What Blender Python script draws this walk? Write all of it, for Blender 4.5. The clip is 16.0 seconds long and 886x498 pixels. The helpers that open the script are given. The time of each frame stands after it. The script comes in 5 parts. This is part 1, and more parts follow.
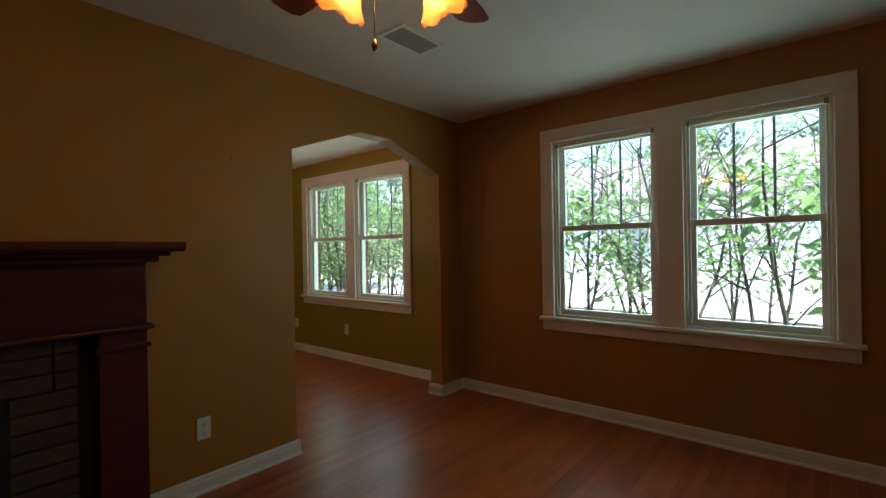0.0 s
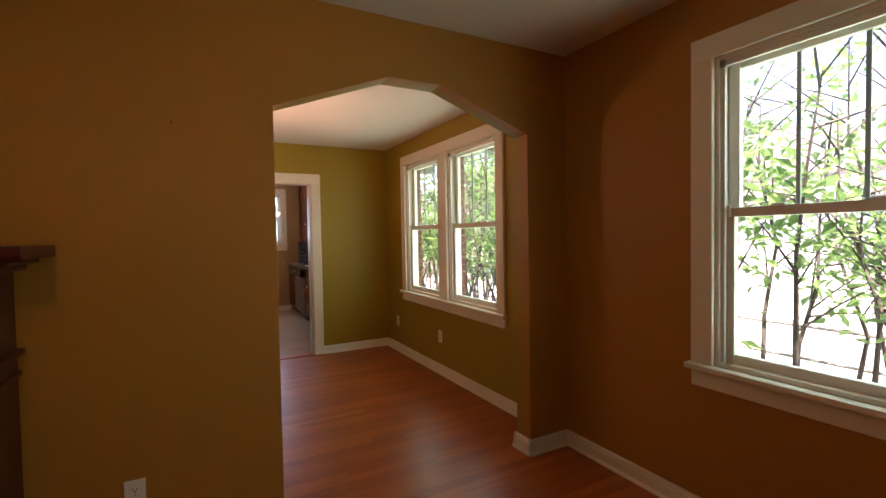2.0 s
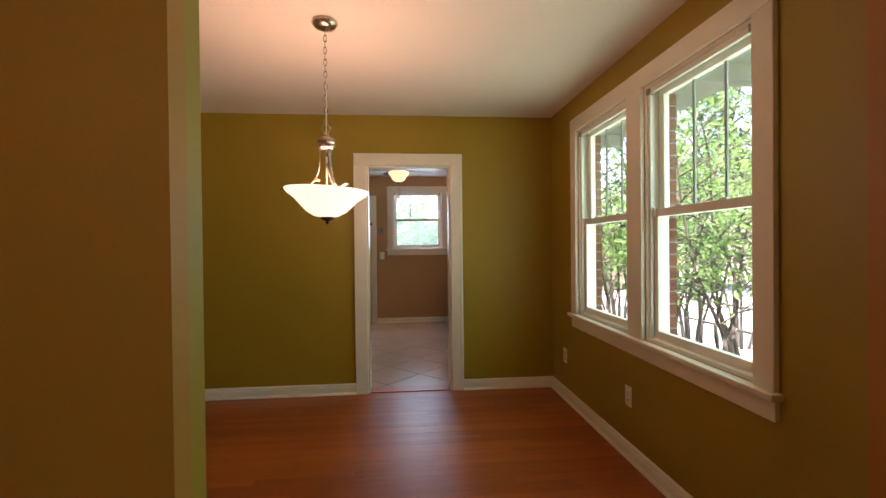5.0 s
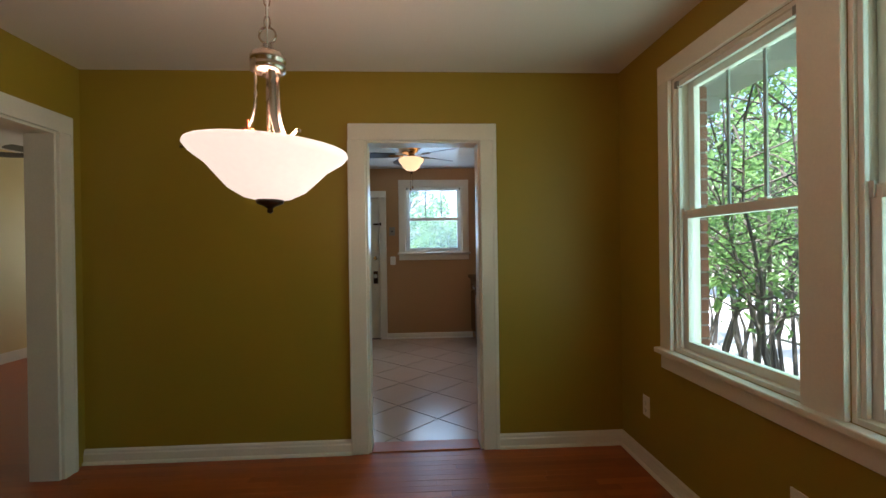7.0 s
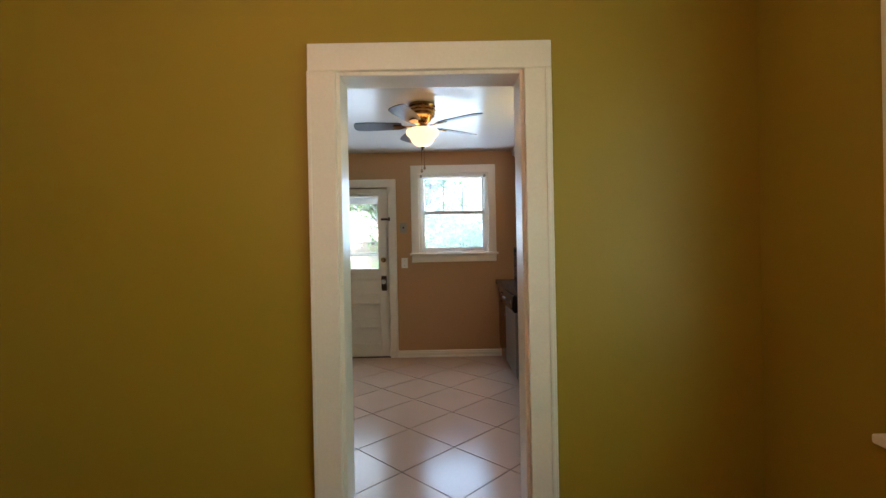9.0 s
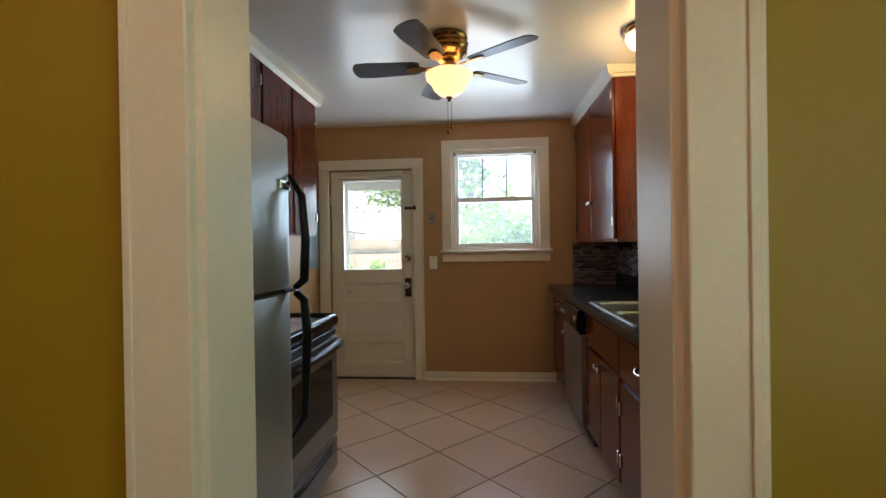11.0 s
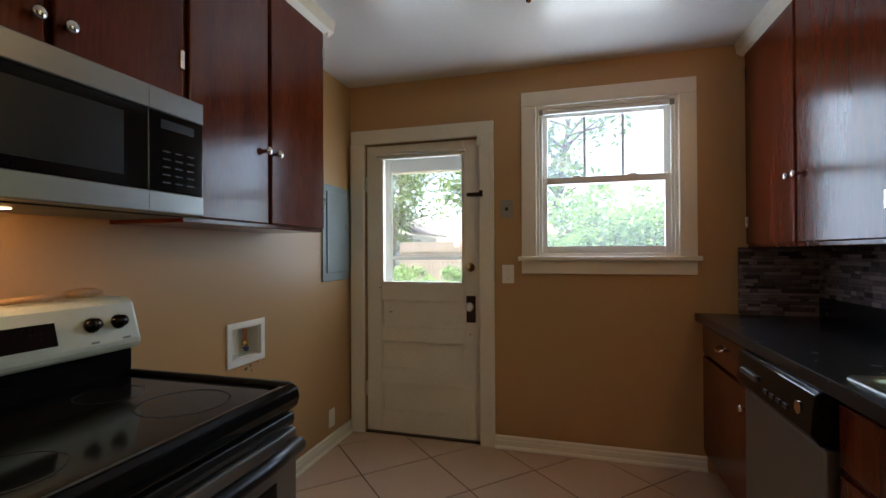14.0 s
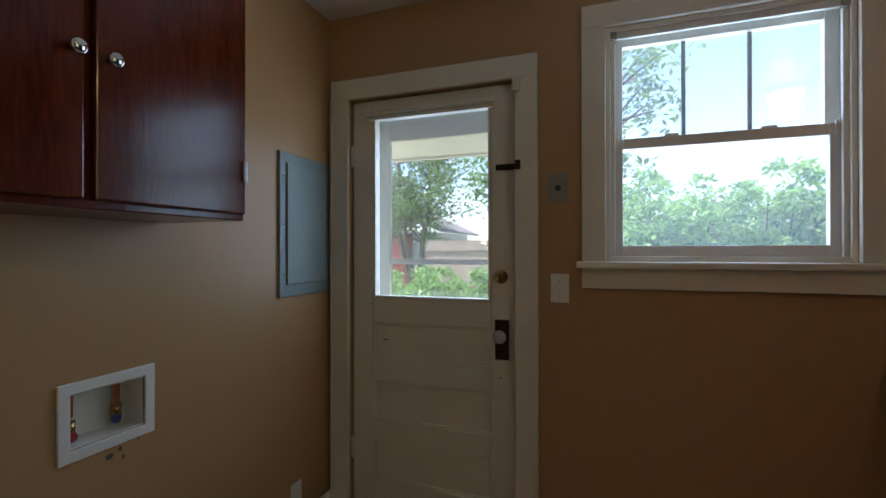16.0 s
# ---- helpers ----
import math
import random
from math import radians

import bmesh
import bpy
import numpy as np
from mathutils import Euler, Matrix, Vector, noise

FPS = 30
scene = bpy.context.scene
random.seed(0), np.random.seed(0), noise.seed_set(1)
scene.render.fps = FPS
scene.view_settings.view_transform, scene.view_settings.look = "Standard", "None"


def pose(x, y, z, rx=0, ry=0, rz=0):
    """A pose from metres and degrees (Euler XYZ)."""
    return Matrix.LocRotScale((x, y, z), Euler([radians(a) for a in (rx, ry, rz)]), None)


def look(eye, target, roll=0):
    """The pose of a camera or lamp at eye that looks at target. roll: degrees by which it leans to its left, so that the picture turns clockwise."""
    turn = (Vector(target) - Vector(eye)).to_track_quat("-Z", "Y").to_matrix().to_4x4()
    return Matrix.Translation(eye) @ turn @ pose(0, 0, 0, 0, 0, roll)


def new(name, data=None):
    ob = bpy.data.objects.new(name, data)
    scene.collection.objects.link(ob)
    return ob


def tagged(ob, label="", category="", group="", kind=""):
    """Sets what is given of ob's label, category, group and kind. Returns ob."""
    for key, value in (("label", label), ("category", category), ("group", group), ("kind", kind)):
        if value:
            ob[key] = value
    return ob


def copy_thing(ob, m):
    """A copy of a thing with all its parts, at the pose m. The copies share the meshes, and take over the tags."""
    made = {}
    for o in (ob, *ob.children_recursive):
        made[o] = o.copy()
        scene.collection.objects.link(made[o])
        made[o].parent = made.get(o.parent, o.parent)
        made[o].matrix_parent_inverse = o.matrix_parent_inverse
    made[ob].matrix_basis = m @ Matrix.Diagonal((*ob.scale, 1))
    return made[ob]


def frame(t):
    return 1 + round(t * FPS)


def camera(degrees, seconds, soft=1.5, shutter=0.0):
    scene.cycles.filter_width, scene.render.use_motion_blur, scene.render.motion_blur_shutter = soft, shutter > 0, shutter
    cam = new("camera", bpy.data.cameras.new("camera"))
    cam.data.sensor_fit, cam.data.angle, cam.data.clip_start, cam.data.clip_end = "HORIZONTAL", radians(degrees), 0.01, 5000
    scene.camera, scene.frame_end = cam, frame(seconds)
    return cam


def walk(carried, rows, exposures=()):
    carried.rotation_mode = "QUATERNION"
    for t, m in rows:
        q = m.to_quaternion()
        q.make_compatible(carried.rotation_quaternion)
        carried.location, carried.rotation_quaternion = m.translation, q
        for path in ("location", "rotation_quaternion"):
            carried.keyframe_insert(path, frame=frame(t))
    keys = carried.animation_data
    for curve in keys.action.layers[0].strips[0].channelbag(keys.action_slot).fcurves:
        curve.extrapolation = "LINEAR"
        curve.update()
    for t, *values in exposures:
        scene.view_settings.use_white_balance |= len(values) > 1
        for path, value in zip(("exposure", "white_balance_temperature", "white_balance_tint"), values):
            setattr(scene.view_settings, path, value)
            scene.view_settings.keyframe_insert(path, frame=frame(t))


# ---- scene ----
cam = camera(88.8, 16.0)
PATH = [
    (0, (0.419, 0.21, 1.289), (-0.867, 1.741, 1.289), -1.0),
    (0.5, (0.29, 0.559, 1.311), (-1.1, 1.998, 1.276), -1.25),
    (1, (0.212, 0.905, 1.318), (-1.306, 2.207, 1.272), -1.35),
    (1.5, (0.12, 1.22, 1.337), (-1.529, 2.352, 1.283), -1.35),
    (2, (-0.013, 1.489, 1.356), (-1.769, 2.443, 1.291), -1.0),
    (2.5, (-0.181, 1.731, 1.342), (-2.027, 2.496, 1.277), -1.1),
    (3, (-0.392, 1.912, 1.355), (-2.301, 2.506, 1.31), -0.7),
    (3.5, (-0.611, 2.04, 1.347), (-2.57, 2.437, 1.3), -0.9),
    (4, (-0.832, 2.165, 1.314), (-2.819, 2.386, 1.272), -0.5),
    (6.5, (-2.113, 2.234, 1.26), (-4.107, 2.379, 1.253), -0.7),
    (7, (-2.388, 2.238, 1.284), (-4.385, 2.348, 1.276), -0.8),
    (7.5, (-2.663, 2.271, 1.276), (-4.66, 2.377, 1.262), -0.9),
    (8, (-2.947, 2.285, 1.287), (-4.945, 2.373, 1.264), -0.6),
    (8.5, (-3.231, 2.281, 1.291), (-5.231, 2.341, 1.281), -0.8),
    (9, (-3.5, 2.303, 1.275), (-5.5, 2.315, 1.269), -1.1),
    (11.5, (-4.815, 2.358, 1.23), (-6.801, 2.128, 1.227), -0.7),
    (12, (-5.043, 2.34, 1.212), (-7.022, 2.054, 1.22), -0.6),
    (12.5, (-5.295, 2.335, 1.222), (-7.262, 1.974, 1.247), -0.5),
    (13, (-5.502, 2.338, 1.227), (-7.453, 1.897, 1.256), -0.4),
    (13.5, (-5.711, 2.291, 1.235), (-7.649, 1.796, 1.245), -0.5),
    (14, (-5.922, 2.268, 1.247), (-7.846, 1.723, 1.259), -0.3),
    (14.5, (-6.159, 2.256, 1.261), (-8.076, 1.685, 1.267), -0.1),
    (15, (-6.387, 2.218, 1.261), (-8.289, 1.601, 1.253), -0.1),
    (15.5, (-6.635, 2.139, 1.262), (-8.534, 1.514, 1.26), -0.1),
    (16, (-6.883, 2.063, 1.26), (-8.764, 1.384, 1.266), -0.1),
]
EXPOSURES = [
    (0.0, 1.95, 5700, 13), (1.0, 2.05, 5900, 16), (1.5, 2.2, 6250, 22), (2.0, 2.55, 7000, 31), (2.5, 3.05, 7800, 42), (3.0, 3.2, 8200, 47),
    (3.5, 3.15, 8100, 36), (4.0, 3.0, 7800, 33), (6.5, 2.1, 5800, 12), (8.0, 2.15, 5800, 12), (9.0, 2.8, 6300, 16), (11.5, 2.4, 7000, 19),
    (12.0, 2.45, 7100, 21), (13.0, 2.35, 7200, 22), (14.5, 2.0, 6800, 20), (16.0, 1.5, 6200, 18),
]
walk(cam, [(t, look(eye, target, roll)) for t, eye, target, roll in PATH], EXPOSURES)

# ---- world, sun, lamps ----
SKY = 0.15
DAY = 1.15
world = bpy.data.worlds.new("sky")
scene.world = world
world.use_nodes = True
wn = world.node_tree.nodes
sky = wn.new("ShaderNodeTexSky")
sky.sky_type, sky.sun_disc = "NISHITA", False
sky.sun_elevation, sky.sun_rotation = radians(71), radians(137)
wn["Background"].inputs["Strength"].default_value = SKY
world.node_tree.links.new(sky.outputs[0], wn["Background"].inputs["Color"])

sun = new("sun", bpy.data.lights.new("sun", "SUN"))
sun.data.energy, sun.data.angle, sun.data.color = 5.0, radians(0.6), (1.0, 0.95, 0.86)
sun.matrix_world = look((11.0, -12, 48), (0, 0, 0))


def bulb(x, y, z, watts, colour, radius=0.03):
    lamp = new("bulb_light", bpy.data.lights.new("bulb_light", "POINT"))
    lamp.data.energy, lamp.data.color, lamp.data.shadow_soft_size = watts, colour, radius
    lamp.location = (x, y, z)
    return lamp


def window_light(m, w, h, watts, colour=(0.86, 0.95, 1.0)):
    lamp = new("window_sky_light", bpy.data.lights.new("window_sky_light", "AREA"))
    lamp.data.shape, lamp.data.size, lamp.data.size_y = "RECTANGLE", w, h
    lamp.data.energy, lamp.data.color = watts, colour
    lamp.matrix_world = m
    return lamp


# ---- materials ----
def mat(name, base, rough=0.6, metal=0.0, vary=0.12, scale=6.0, fine=60.0, bump=0.05, stretch=(1, 1, 1), rand=0.0, coat=0.0, rough_vary=0.08, tint=None, spec=0.5):
    """Colour with broad blotches and fine grain, a little relief, and where rand is set a change from piece to piece."""
    m = bpy.data.materials.new(name)
    m.use_nodes = True
    n, l = m.node_tree.nodes, m.node_tree.links
    b = n["Principled BSDF"]
    tc = n.new("ShaderNodeTexCoord")
    mp = n.new("ShaderNodeMapping")
    mp.inputs["Scale"].default_value = stretch
    l.new(tc.outputs["Object"], mp.inputs["Vector"])
    big, small = n.new("ShaderNodeTexNoise"), n.new("ShaderNodeTexNoise")
    for tex, sc, det in ((big, scale, 3), (small, fine, 4)):
        tex.inputs["Scale"].default_value, tex.inputs["Detail"].default_value = sc, det
        l.new(mp.outputs[0], tex.inputs["Vector"])
    add = n.new("ShaderNodeMath")
    add.operation = "ADD"
    l.new(big.outputs["Fac"], add.inputs[0])
    l.new(small.outputs["Fac"], add.inputs[1])
    val = add
    if rand:
        info = n.new("ShaderNodeObjectInfo")
        isl = n.new("ShaderNodeNewGeometry")
        mix = n.new("ShaderNodeMath")
        mix.operation = "ADD"
        l.new(info.outputs["Random"], mix.inputs[0])
        l.new(isl.outputs["Random Per Island"], mix.inputs[1])
        fr = n.new("ShaderNodeMath")
        fr.operation = "FRACT"
        l.new(mix.outputs[0], fr.inputs[0])
        mul = n.new("ShaderNodeMath")
        mul.operation = "MULTIPLY_ADD"
        mul.inputs[1].default_value = rand
        l.new(fr.outputs[0], mul.inputs[0])
        l.new(add.outputs[0], mul.inputs[2])
        val = mul
    ramp = n.new("ShaderNodeMapRange")
    ramp.inputs["From Min"].default_value, ramp.inputs["From Max"].default_value = 0.6, 1.4 + rand
    l.new(val.outputs[0], ramp.inputs["Value"])
    col = n.new("ShaderNodeMix")
    col.data_type = "RGBA"
    dark = [c * (1 - vary) for c in base]
    light = [min(1, c * (1 + vary)) for c in (tint or base)]
    col.inputs["A"].default_value, col.inputs["B"].default_value = (*dark, 1), (*light, 1)
    l.new(ramp.outputs[0], col.inputs["Factor"])
    l.new(col.outputs["Result"], b.inputs["Base Color"])
    rr = n.new("ShaderNodeMapRange")
    rr.inputs["To Min"].default_value, rr.inputs["To Max"].default_value = max(0.02, rough - rough_vary), min(1, rough + rough_vary)
    l.new(big.outputs["Fac"], rr.inputs["Value"])
    l.new(rr.outputs[0], b.inputs["Roughness"])
    b.inputs["Metallic"].default_value = metal
    b.inputs["Specular IOR Level"].default_value = spec
    b.inputs["Coat Weight"].default_value = coat
    b.inputs["Coat Roughness"].default_value = 0.12
    if bump:
        bp = n.new("ShaderNodeBump")
        bp.inputs["Strength"].default_value, bp.inputs["Distance"].default_value = bump, 0.01
        l.new(val.outputs[0] if not rand else add.outputs[0], bp.inputs["Height"])
        l.new(bp.outputs[0], b.inputs["Normal"])
    return m


def glow(name, colour, strength, base=(0.8, 0.75, 0.65), rough=0.4):
    m = mat(name, base, rough, vary=0.04)
    b = m.node_tree.nodes["Principled BSDF"]
    b.inputs["Emission Color"].default_value, b.inputs["Emission Strength"].default_value = (*colour, 1), strength
    return m


def glass_mat(name, tint=(1, 1, 1)):
    m = bpy.data.materials.new(name)
    m.use_nodes = True
    n, l = m.node_tree.nodes, m.node_tree.links
    n.remove(n["Principled BSDF"])
    t, g, mx, fr = n.new("ShaderNodeBsdfTransparent"), n.new("ShaderNodeBsdfGlossy"), n.new("ShaderNodeMixShader"), n.new("ShaderNodeLayerWeight")
    t.inputs[0].default_value = (*tint, 1)
    g.inputs["Roughness"].default_value = 0.02
    pw = n.new("ShaderNodeMath")
    pw.operation = "POWER"
    pw.inputs[1].default_value = 4.0
    l.new(fr.outputs["Facing"], pw.inputs[0])
    sc = n.new("ShaderNodeMath")
    sc.operation = "MULTIPLY_ADD"
    sc.inputs[1].default_value, sc.inputs[2].default_value = 0.6, 0.05
    l.new(pw.outputs[0], sc.inputs[0])
    l.new(sc.outputs[0], mx.inputs[0])
    l.new(t.outputs[0], mx.inputs[1])
    l.new(g.outputs[0], mx.inputs[2])
    l.new(mx.outputs[0], n["Material Output"].inputs["Surface"])
    return m


LIVING = mat("tan_wall_paint", (0.40, 0.18, 0.022), 0.55, vary=0.05, scale=1.2, fine=180, bump=0.04)
OLIVE = mat("olive_wall_paint", (0.33, 0.225, 0.016), 0.5, vary=0.05, scale=1.2, fine=180, bump=0.04)
TAN = mat("beige_wall_paint", (0.46, 0.275, 0.125), 0.42, vary=0.05, scale=1.2, fine=180, bump=0.04)
SIDEW = mat("pale_yellow_wall_paint", (0.66, 0.52, 0.25), 0.5, vary=0.05, scale=1.2, fine=180, bump=0.04)
CEIL = mat("white_ceiling_paint", (0.76, 0.73, 0.68), 0.7, vary=0.03, scale=1.0, fine=120, bump=0.05)
CEILK = mat("satin_ceiling_paint", (0.76, 0.74, 0.70), 0.26, vary=0.03, scale=1.0, fine=40, bump=0.02, rough_vary=0.02)
TRIM = mat("cream_trim_paint", (0.78, 0.73, 0.62), 0.32, vary=0.05, scale=5, fine=90, bump=0.05)
DOORP = mat("ivory_door_paint", (0.76, 0.72, 0.62), 0.35, vary=0.06, scale=4, fine=70, bump=0.08)
VINYL = mat("white_sash", (0.80, 0.79, 0.74), 0.35, vary=0.04)
MUNTIN = mat("grey_green_grille", (0.30, 0.33, 0.32), 0.5)
PLASTIC = mat("white_plastic", (0.80, 0.78, 0.72), 0.3, vary=0.02, bump=0)
SLOT = mat("dark_slot", (0.03, 0.03, 0.03), 0.5, bump=0)
OAK = mat("red_oak_floor", (0.27, 0.055, 0.012), 0.33, vary=0.13, scale=3, fine=30, bump=0.03, stretch=(9, 0.8, 1), rand=1.0, tint=(0.44, 0.115, 0.025), rough_vary=0.06, spec=0.36)
CHERRY = mat("cherry_stained_cabinet", (0.075, 0.011, 0.005), 0.17, vary=0.22, scale=2.5, fine=24, bump=0.03, stretch=(5, 5, 0.6), tint=(0.14, 0.024, 0.007), spec=0.36)
MAHOG = mat("dark_cherry_mantel", (0.075, 0.011, 0.006), 0.4, vary=0.3, scale=3, fine=40, bump=0.03, stretch=(4, 0.7, 4))
BRICK = mat("firebox_brick", (0.07, 0.05, 0.028), 0.85, vary=0.3, scale=6, fine=50, bump=0.4, rand=0.8)
EXTBRICK = mat("red_exterior_brick", (0.28, 0.12, 0.07), 0.85, vary=0.3, scale=6, fine=50, bump=0.4, rand=0.8)
MORTAR = mat("mortar", (0.36, 0.33, 0.28), 0.9, bump=0.3)
FIREJ = mat("sooty_mortar", (0.035, 0.028, 0.018), 0.9, vary=0.3, bump=0.3)
FIREBLK = mat("firebox_black", (0.012, 0.011, 0.010), 0.9)
TILE = mat("beige_floor_tile", (0.56, 0.395, 0.29), 0.21, vary=0.06, scale=3, fine=60, bump=0.03, rand=0.5)
GROUT = mat("brown_grout", (0.07, 0.05, 0.035), 0.9)
STEEL = mat("brushed_stainless", (0.27, 0.275, 0.265), 0.34, metal=0.9, vary=0.04, scale=3, fine=70, bump=0.015, stretch=(1, 1, 30))
FRIDGE = mat("stainless_look_door", (0.30, 0.33, 0.315), 0.34, metal=0.6, vary=0.05, scale=2, fine=250, bump=0.03)
SCUFF = mat("brown_scuff", (0.12, 0.09, 0.065), 0.8, vary=0.3)
# Console's pale base colour carries the green of the window light.
CONSOLE = mat("green_lit_enamel", (0.50, 0.54, 0.47), 0.3, vary=0.03, bump=0)
GREYP = mat("grey_appliance_side", (0.16, 0.16, 0.16), 0.45)
BLACK = mat("gloss_black", (0.006, 0.006, 0.0065), 0.1, vary=0.1, bump=0, spec=0.22)
BLACKM = mat("satin_black_plastic", (0.009, 0.009, 0.010), 0.32, bump=0.02, spec=0.3)
COUNTER = mat("black_laminate", (0.012, 0.014, 0.017), 0.24, vary=0.25, scale=20, fine=200, bump=0.03)
MOSAIC = mat("glass_stone_mosaic", (0.006, 0.005, 0.007), 0.18, vary=0.5, scale=8, fine=60, bump=0.05, rand=2.6, tint=(0.24, 0.20, 0.21), spec=0.4)
CHROME = mat("polished_chrome", (0.75, 0.74, 0.72), 0.12, metal=1.0, vary=0.03, bump=0)
NICKEL = mat("brushed_nickel", (0.55, 0.48, 0.42), 0.25, metal=1.0, vary=0.04, bump=0)
BRASS = mat("antique_brass", (0.42, 0.24, 0.09), 0.25, metal=1.0, vary=0.15)
BRONZE = mat("dark_bronze", (0.06, 0.035, 0.022), 0.35, metal=0.8)
BLADE = mat("dark_walnut_blade", (0.035, 0.022, 0.018), 0.35, vary=0.3, stretch=(1, 8, 1))
BLADER = mat("mahogany_blade", (0.16, 0.03, 0.016), 0.35, vary=0.3, stretch=(1, 8, 1))
PANEL = mat("grey_enamel_panel", (0.20, 0.25, 0.25), 0.4)
BOXG = mat("grey_plate", (0.28, 0.27, 0.23), 0.45)
COPPER = mat("copper_pipe", (0.6, 0.22, 0.1), 0.35, metal=1.0)
BLUE = mat("blue_valve", (0.03, 0.05, 0.2), 0.4, bump=0)
RED = mat("red_valve", (0.35, 0.02, 0.015), 0.4, bump=0)
WOODEN = mat("tan_wood", (0.42, 0.24, 0.11), 0.5)
BARK = mat("grey_bark", (0.11, 0.095, 0.08), 0.9, vary=0.3, scale=20, bump=0.5)
LEAF = mat("shrub_leaf", (0.12, 0.25, 0.08), 0.35, vary=0.35, bump=0, rand=1.4, tint=(0.24, 0.40, 0.13))
LEAFD = mat("tree_leaf", (0.07, 0.15, 0.05), 0.4, vary=0.35, bump=0, rand=1.4, tint=(0.14, 0.25, 0.07))
LAWN = mat("dry_lawn_and_leaf_litter", (0.38, 0.37, 0.28), 0.95, vary=0.35, scale=0.6, fine=8, bump=0.3)
CONCRETE = mat("pale_concrete", (0.50, 0.49, 0.46), 0.9, vary=0.12, scale=0.8, fine=20, bump=0.2)
FENCEW = mat("weathered_fence_board", (0.28, 0.23, 0.19), 0.85, vary=0.25, scale=2, fine=30, stretch=(6, 6, 0.6), rand=0.6)
SIDING = mat("grey_blue_siding", (0.32, 0.36, 0.40), 0.7)
WHITES = mat("white_painted_siding", (0.78, 0.78, 0.76), 0.6, vary=0.06, scale=0.8, fine=12)
REDW = mat("red_painted_siding", (0.30, 0.06, 0.05), 0.7)
ROOF = mat("grey_shingle", (0.16, 0.15, 0.15), 0.9, vary=0.2, scale=8, bump=0.3)
def leafy(m, amount=0.45):
    """Lets light through the leaves."""
    n, l = m.node_tree.nodes, m.node_tree.links
    b, out = n["Principled BSDF"], n["Material Output"]
    t, mx = n.new("ShaderNodeBsdfTranslucent"), n.new("ShaderNodeMixShader")
    l.new(b.inputs["Base Color"].links[0].from_socket, t.inputs["Color"])
    mx.inputs[0].default_value = amount
    l.new(b.outputs[0], mx.inputs[1])
    l.new(t.outputs[0], mx.inputs[2])
    l.new(mx.outputs[0], out.inputs["Surface"])


def sheer(m, amount, tint):
    """Lets part of what lies behind a thin shade show through it."""
    n, l = m.node_tree.nodes, m.node_tree.links
    out = n["Material Output"]
    t, mx = n.new("ShaderNodeBsdfTransparent"), n.new("ShaderNodeMixShader")
    t.inputs[0].default_value = (*tint, 1)
    mx.inputs[0].default_value = amount
    l.new(out.inputs["Surface"].links[0].from_socket, mx.inputs[1])
    l.new(t.outputs[0], mx.inputs[2])
    l.new(mx.outputs[0], out.inputs["Surface"])


leafy(LEAF, 0.6)
leafy(LEAFD)
SOFFIT = mat("pale_green_soffit_paint", (0.45, 0.52, 0.46), 0.6)
GLASS = glass_mat("clear_glass")
def veiled(m, amount):
    """A pale veil in a pane: outdoor glare, plus some dirt on the storm glass."""
    n, l = m.node_tree.nodes, m.node_tree.links
    out = n["Material Output"]
    t, mx = n.new("ShaderNodeBsdfTranslucent"), n.new("ShaderNodeMixShader")
    t.inputs[0].default_value = (0.85, 0.93, 0.95, 1)
    mx.inputs[0].default_value = amount
    l.new(out.inputs["Surface"].links[0].from_socket, mx.inputs[1])
    l.new(t.outputs[0], mx.inputs[2])
    l.new(mx.outputs[0], out.inputs["Surface"])
    return m


GLASSG = veiled(glass_mat("veiled_storm_glass", (0.97, 1.0, 1.0)), 0.08)
GLASSD = veiled(glass_mat("veiled_window_glass", (0.98, 1.0, 1.0)), 0.04)
PEND = glow("lit_frosted_glass", (1.0, 0.76, 0.58), 0.24)
BOWL = glow("lit_amber_bowl", (1.0, 0.62, 0.30), 0.3)
AMBER = glow("lit_amber_shade", (1.0, 0.30, 0.03), 0.10, (0.9, 0.5, 0.2))
leafy(AMBER, 0.6)
sheer(AMBER, 0.35, (1.0, 0.62, 0.25))
HOT = glow("bulb_glass", (1.0, 0.75, 0.4), 10)
BULBW = glow("lit_task_lens", (1.0, 0.7, 0.35), 2.0)
DOME = glow("lit_white_dome", (1.0, 0.80, 0.55), 0.7)


# ---- building helpers ----
def box(bm, x0, x1, y0, y1, z0, z1):
    v = [bm.verts.new(p) for p in ((x0, y0, z0), (x1, y0, z0), (x1, y1, z0), (x0, y1, z0), (x0, y0, z1), (x1, y0, z1), (x1, y1, z1), (x0, y1, z1))]
    for f in ((3, 2, 1, 0), (4, 5, 6, 7), (0, 1, 5, 4), (1, 2, 6, 5), (2, 3, 7, 6), (3, 0, 4, 7)):
        bm.faces.new([v[i] for i in f])
    return bm


def boxes(*rows):
    bm = bmesh.new()
    for r in rows:
        box(bm, *r)
    return bm


def lathe(profile, n=32, x=0, y=0, z=0):
    """Turned shape from (radius, height) pairs, about the z axis."""
    bm = bmesh.new()
    rings = []
    for r, h in profile:
        if r < 1e-5:
            rings.append([bm.verts.new((x, y, z + h))])
        else:
            rings.append([bm.verts.new((x + r * math.cos(2 * math.pi * i / n), y + r * math.sin(2 * math.pi * i / n), z + h)) for i in range(n)])
    for a, b in zip(rings, rings[1:]):
        for i in range(n):
            j = (i + 1) % n
            if len(a) == 1 and len(b) > 1:
                bm.faces.new((a[0], b[j], b[i]))
            elif len(b) == 1 and len(a) > 1:
                bm.faces.new((a[i], a[j], b[0]))
            elif len(a) > 1:
                bm.faces.new((a[i], a[j], b[j], b[i]))
    return bm


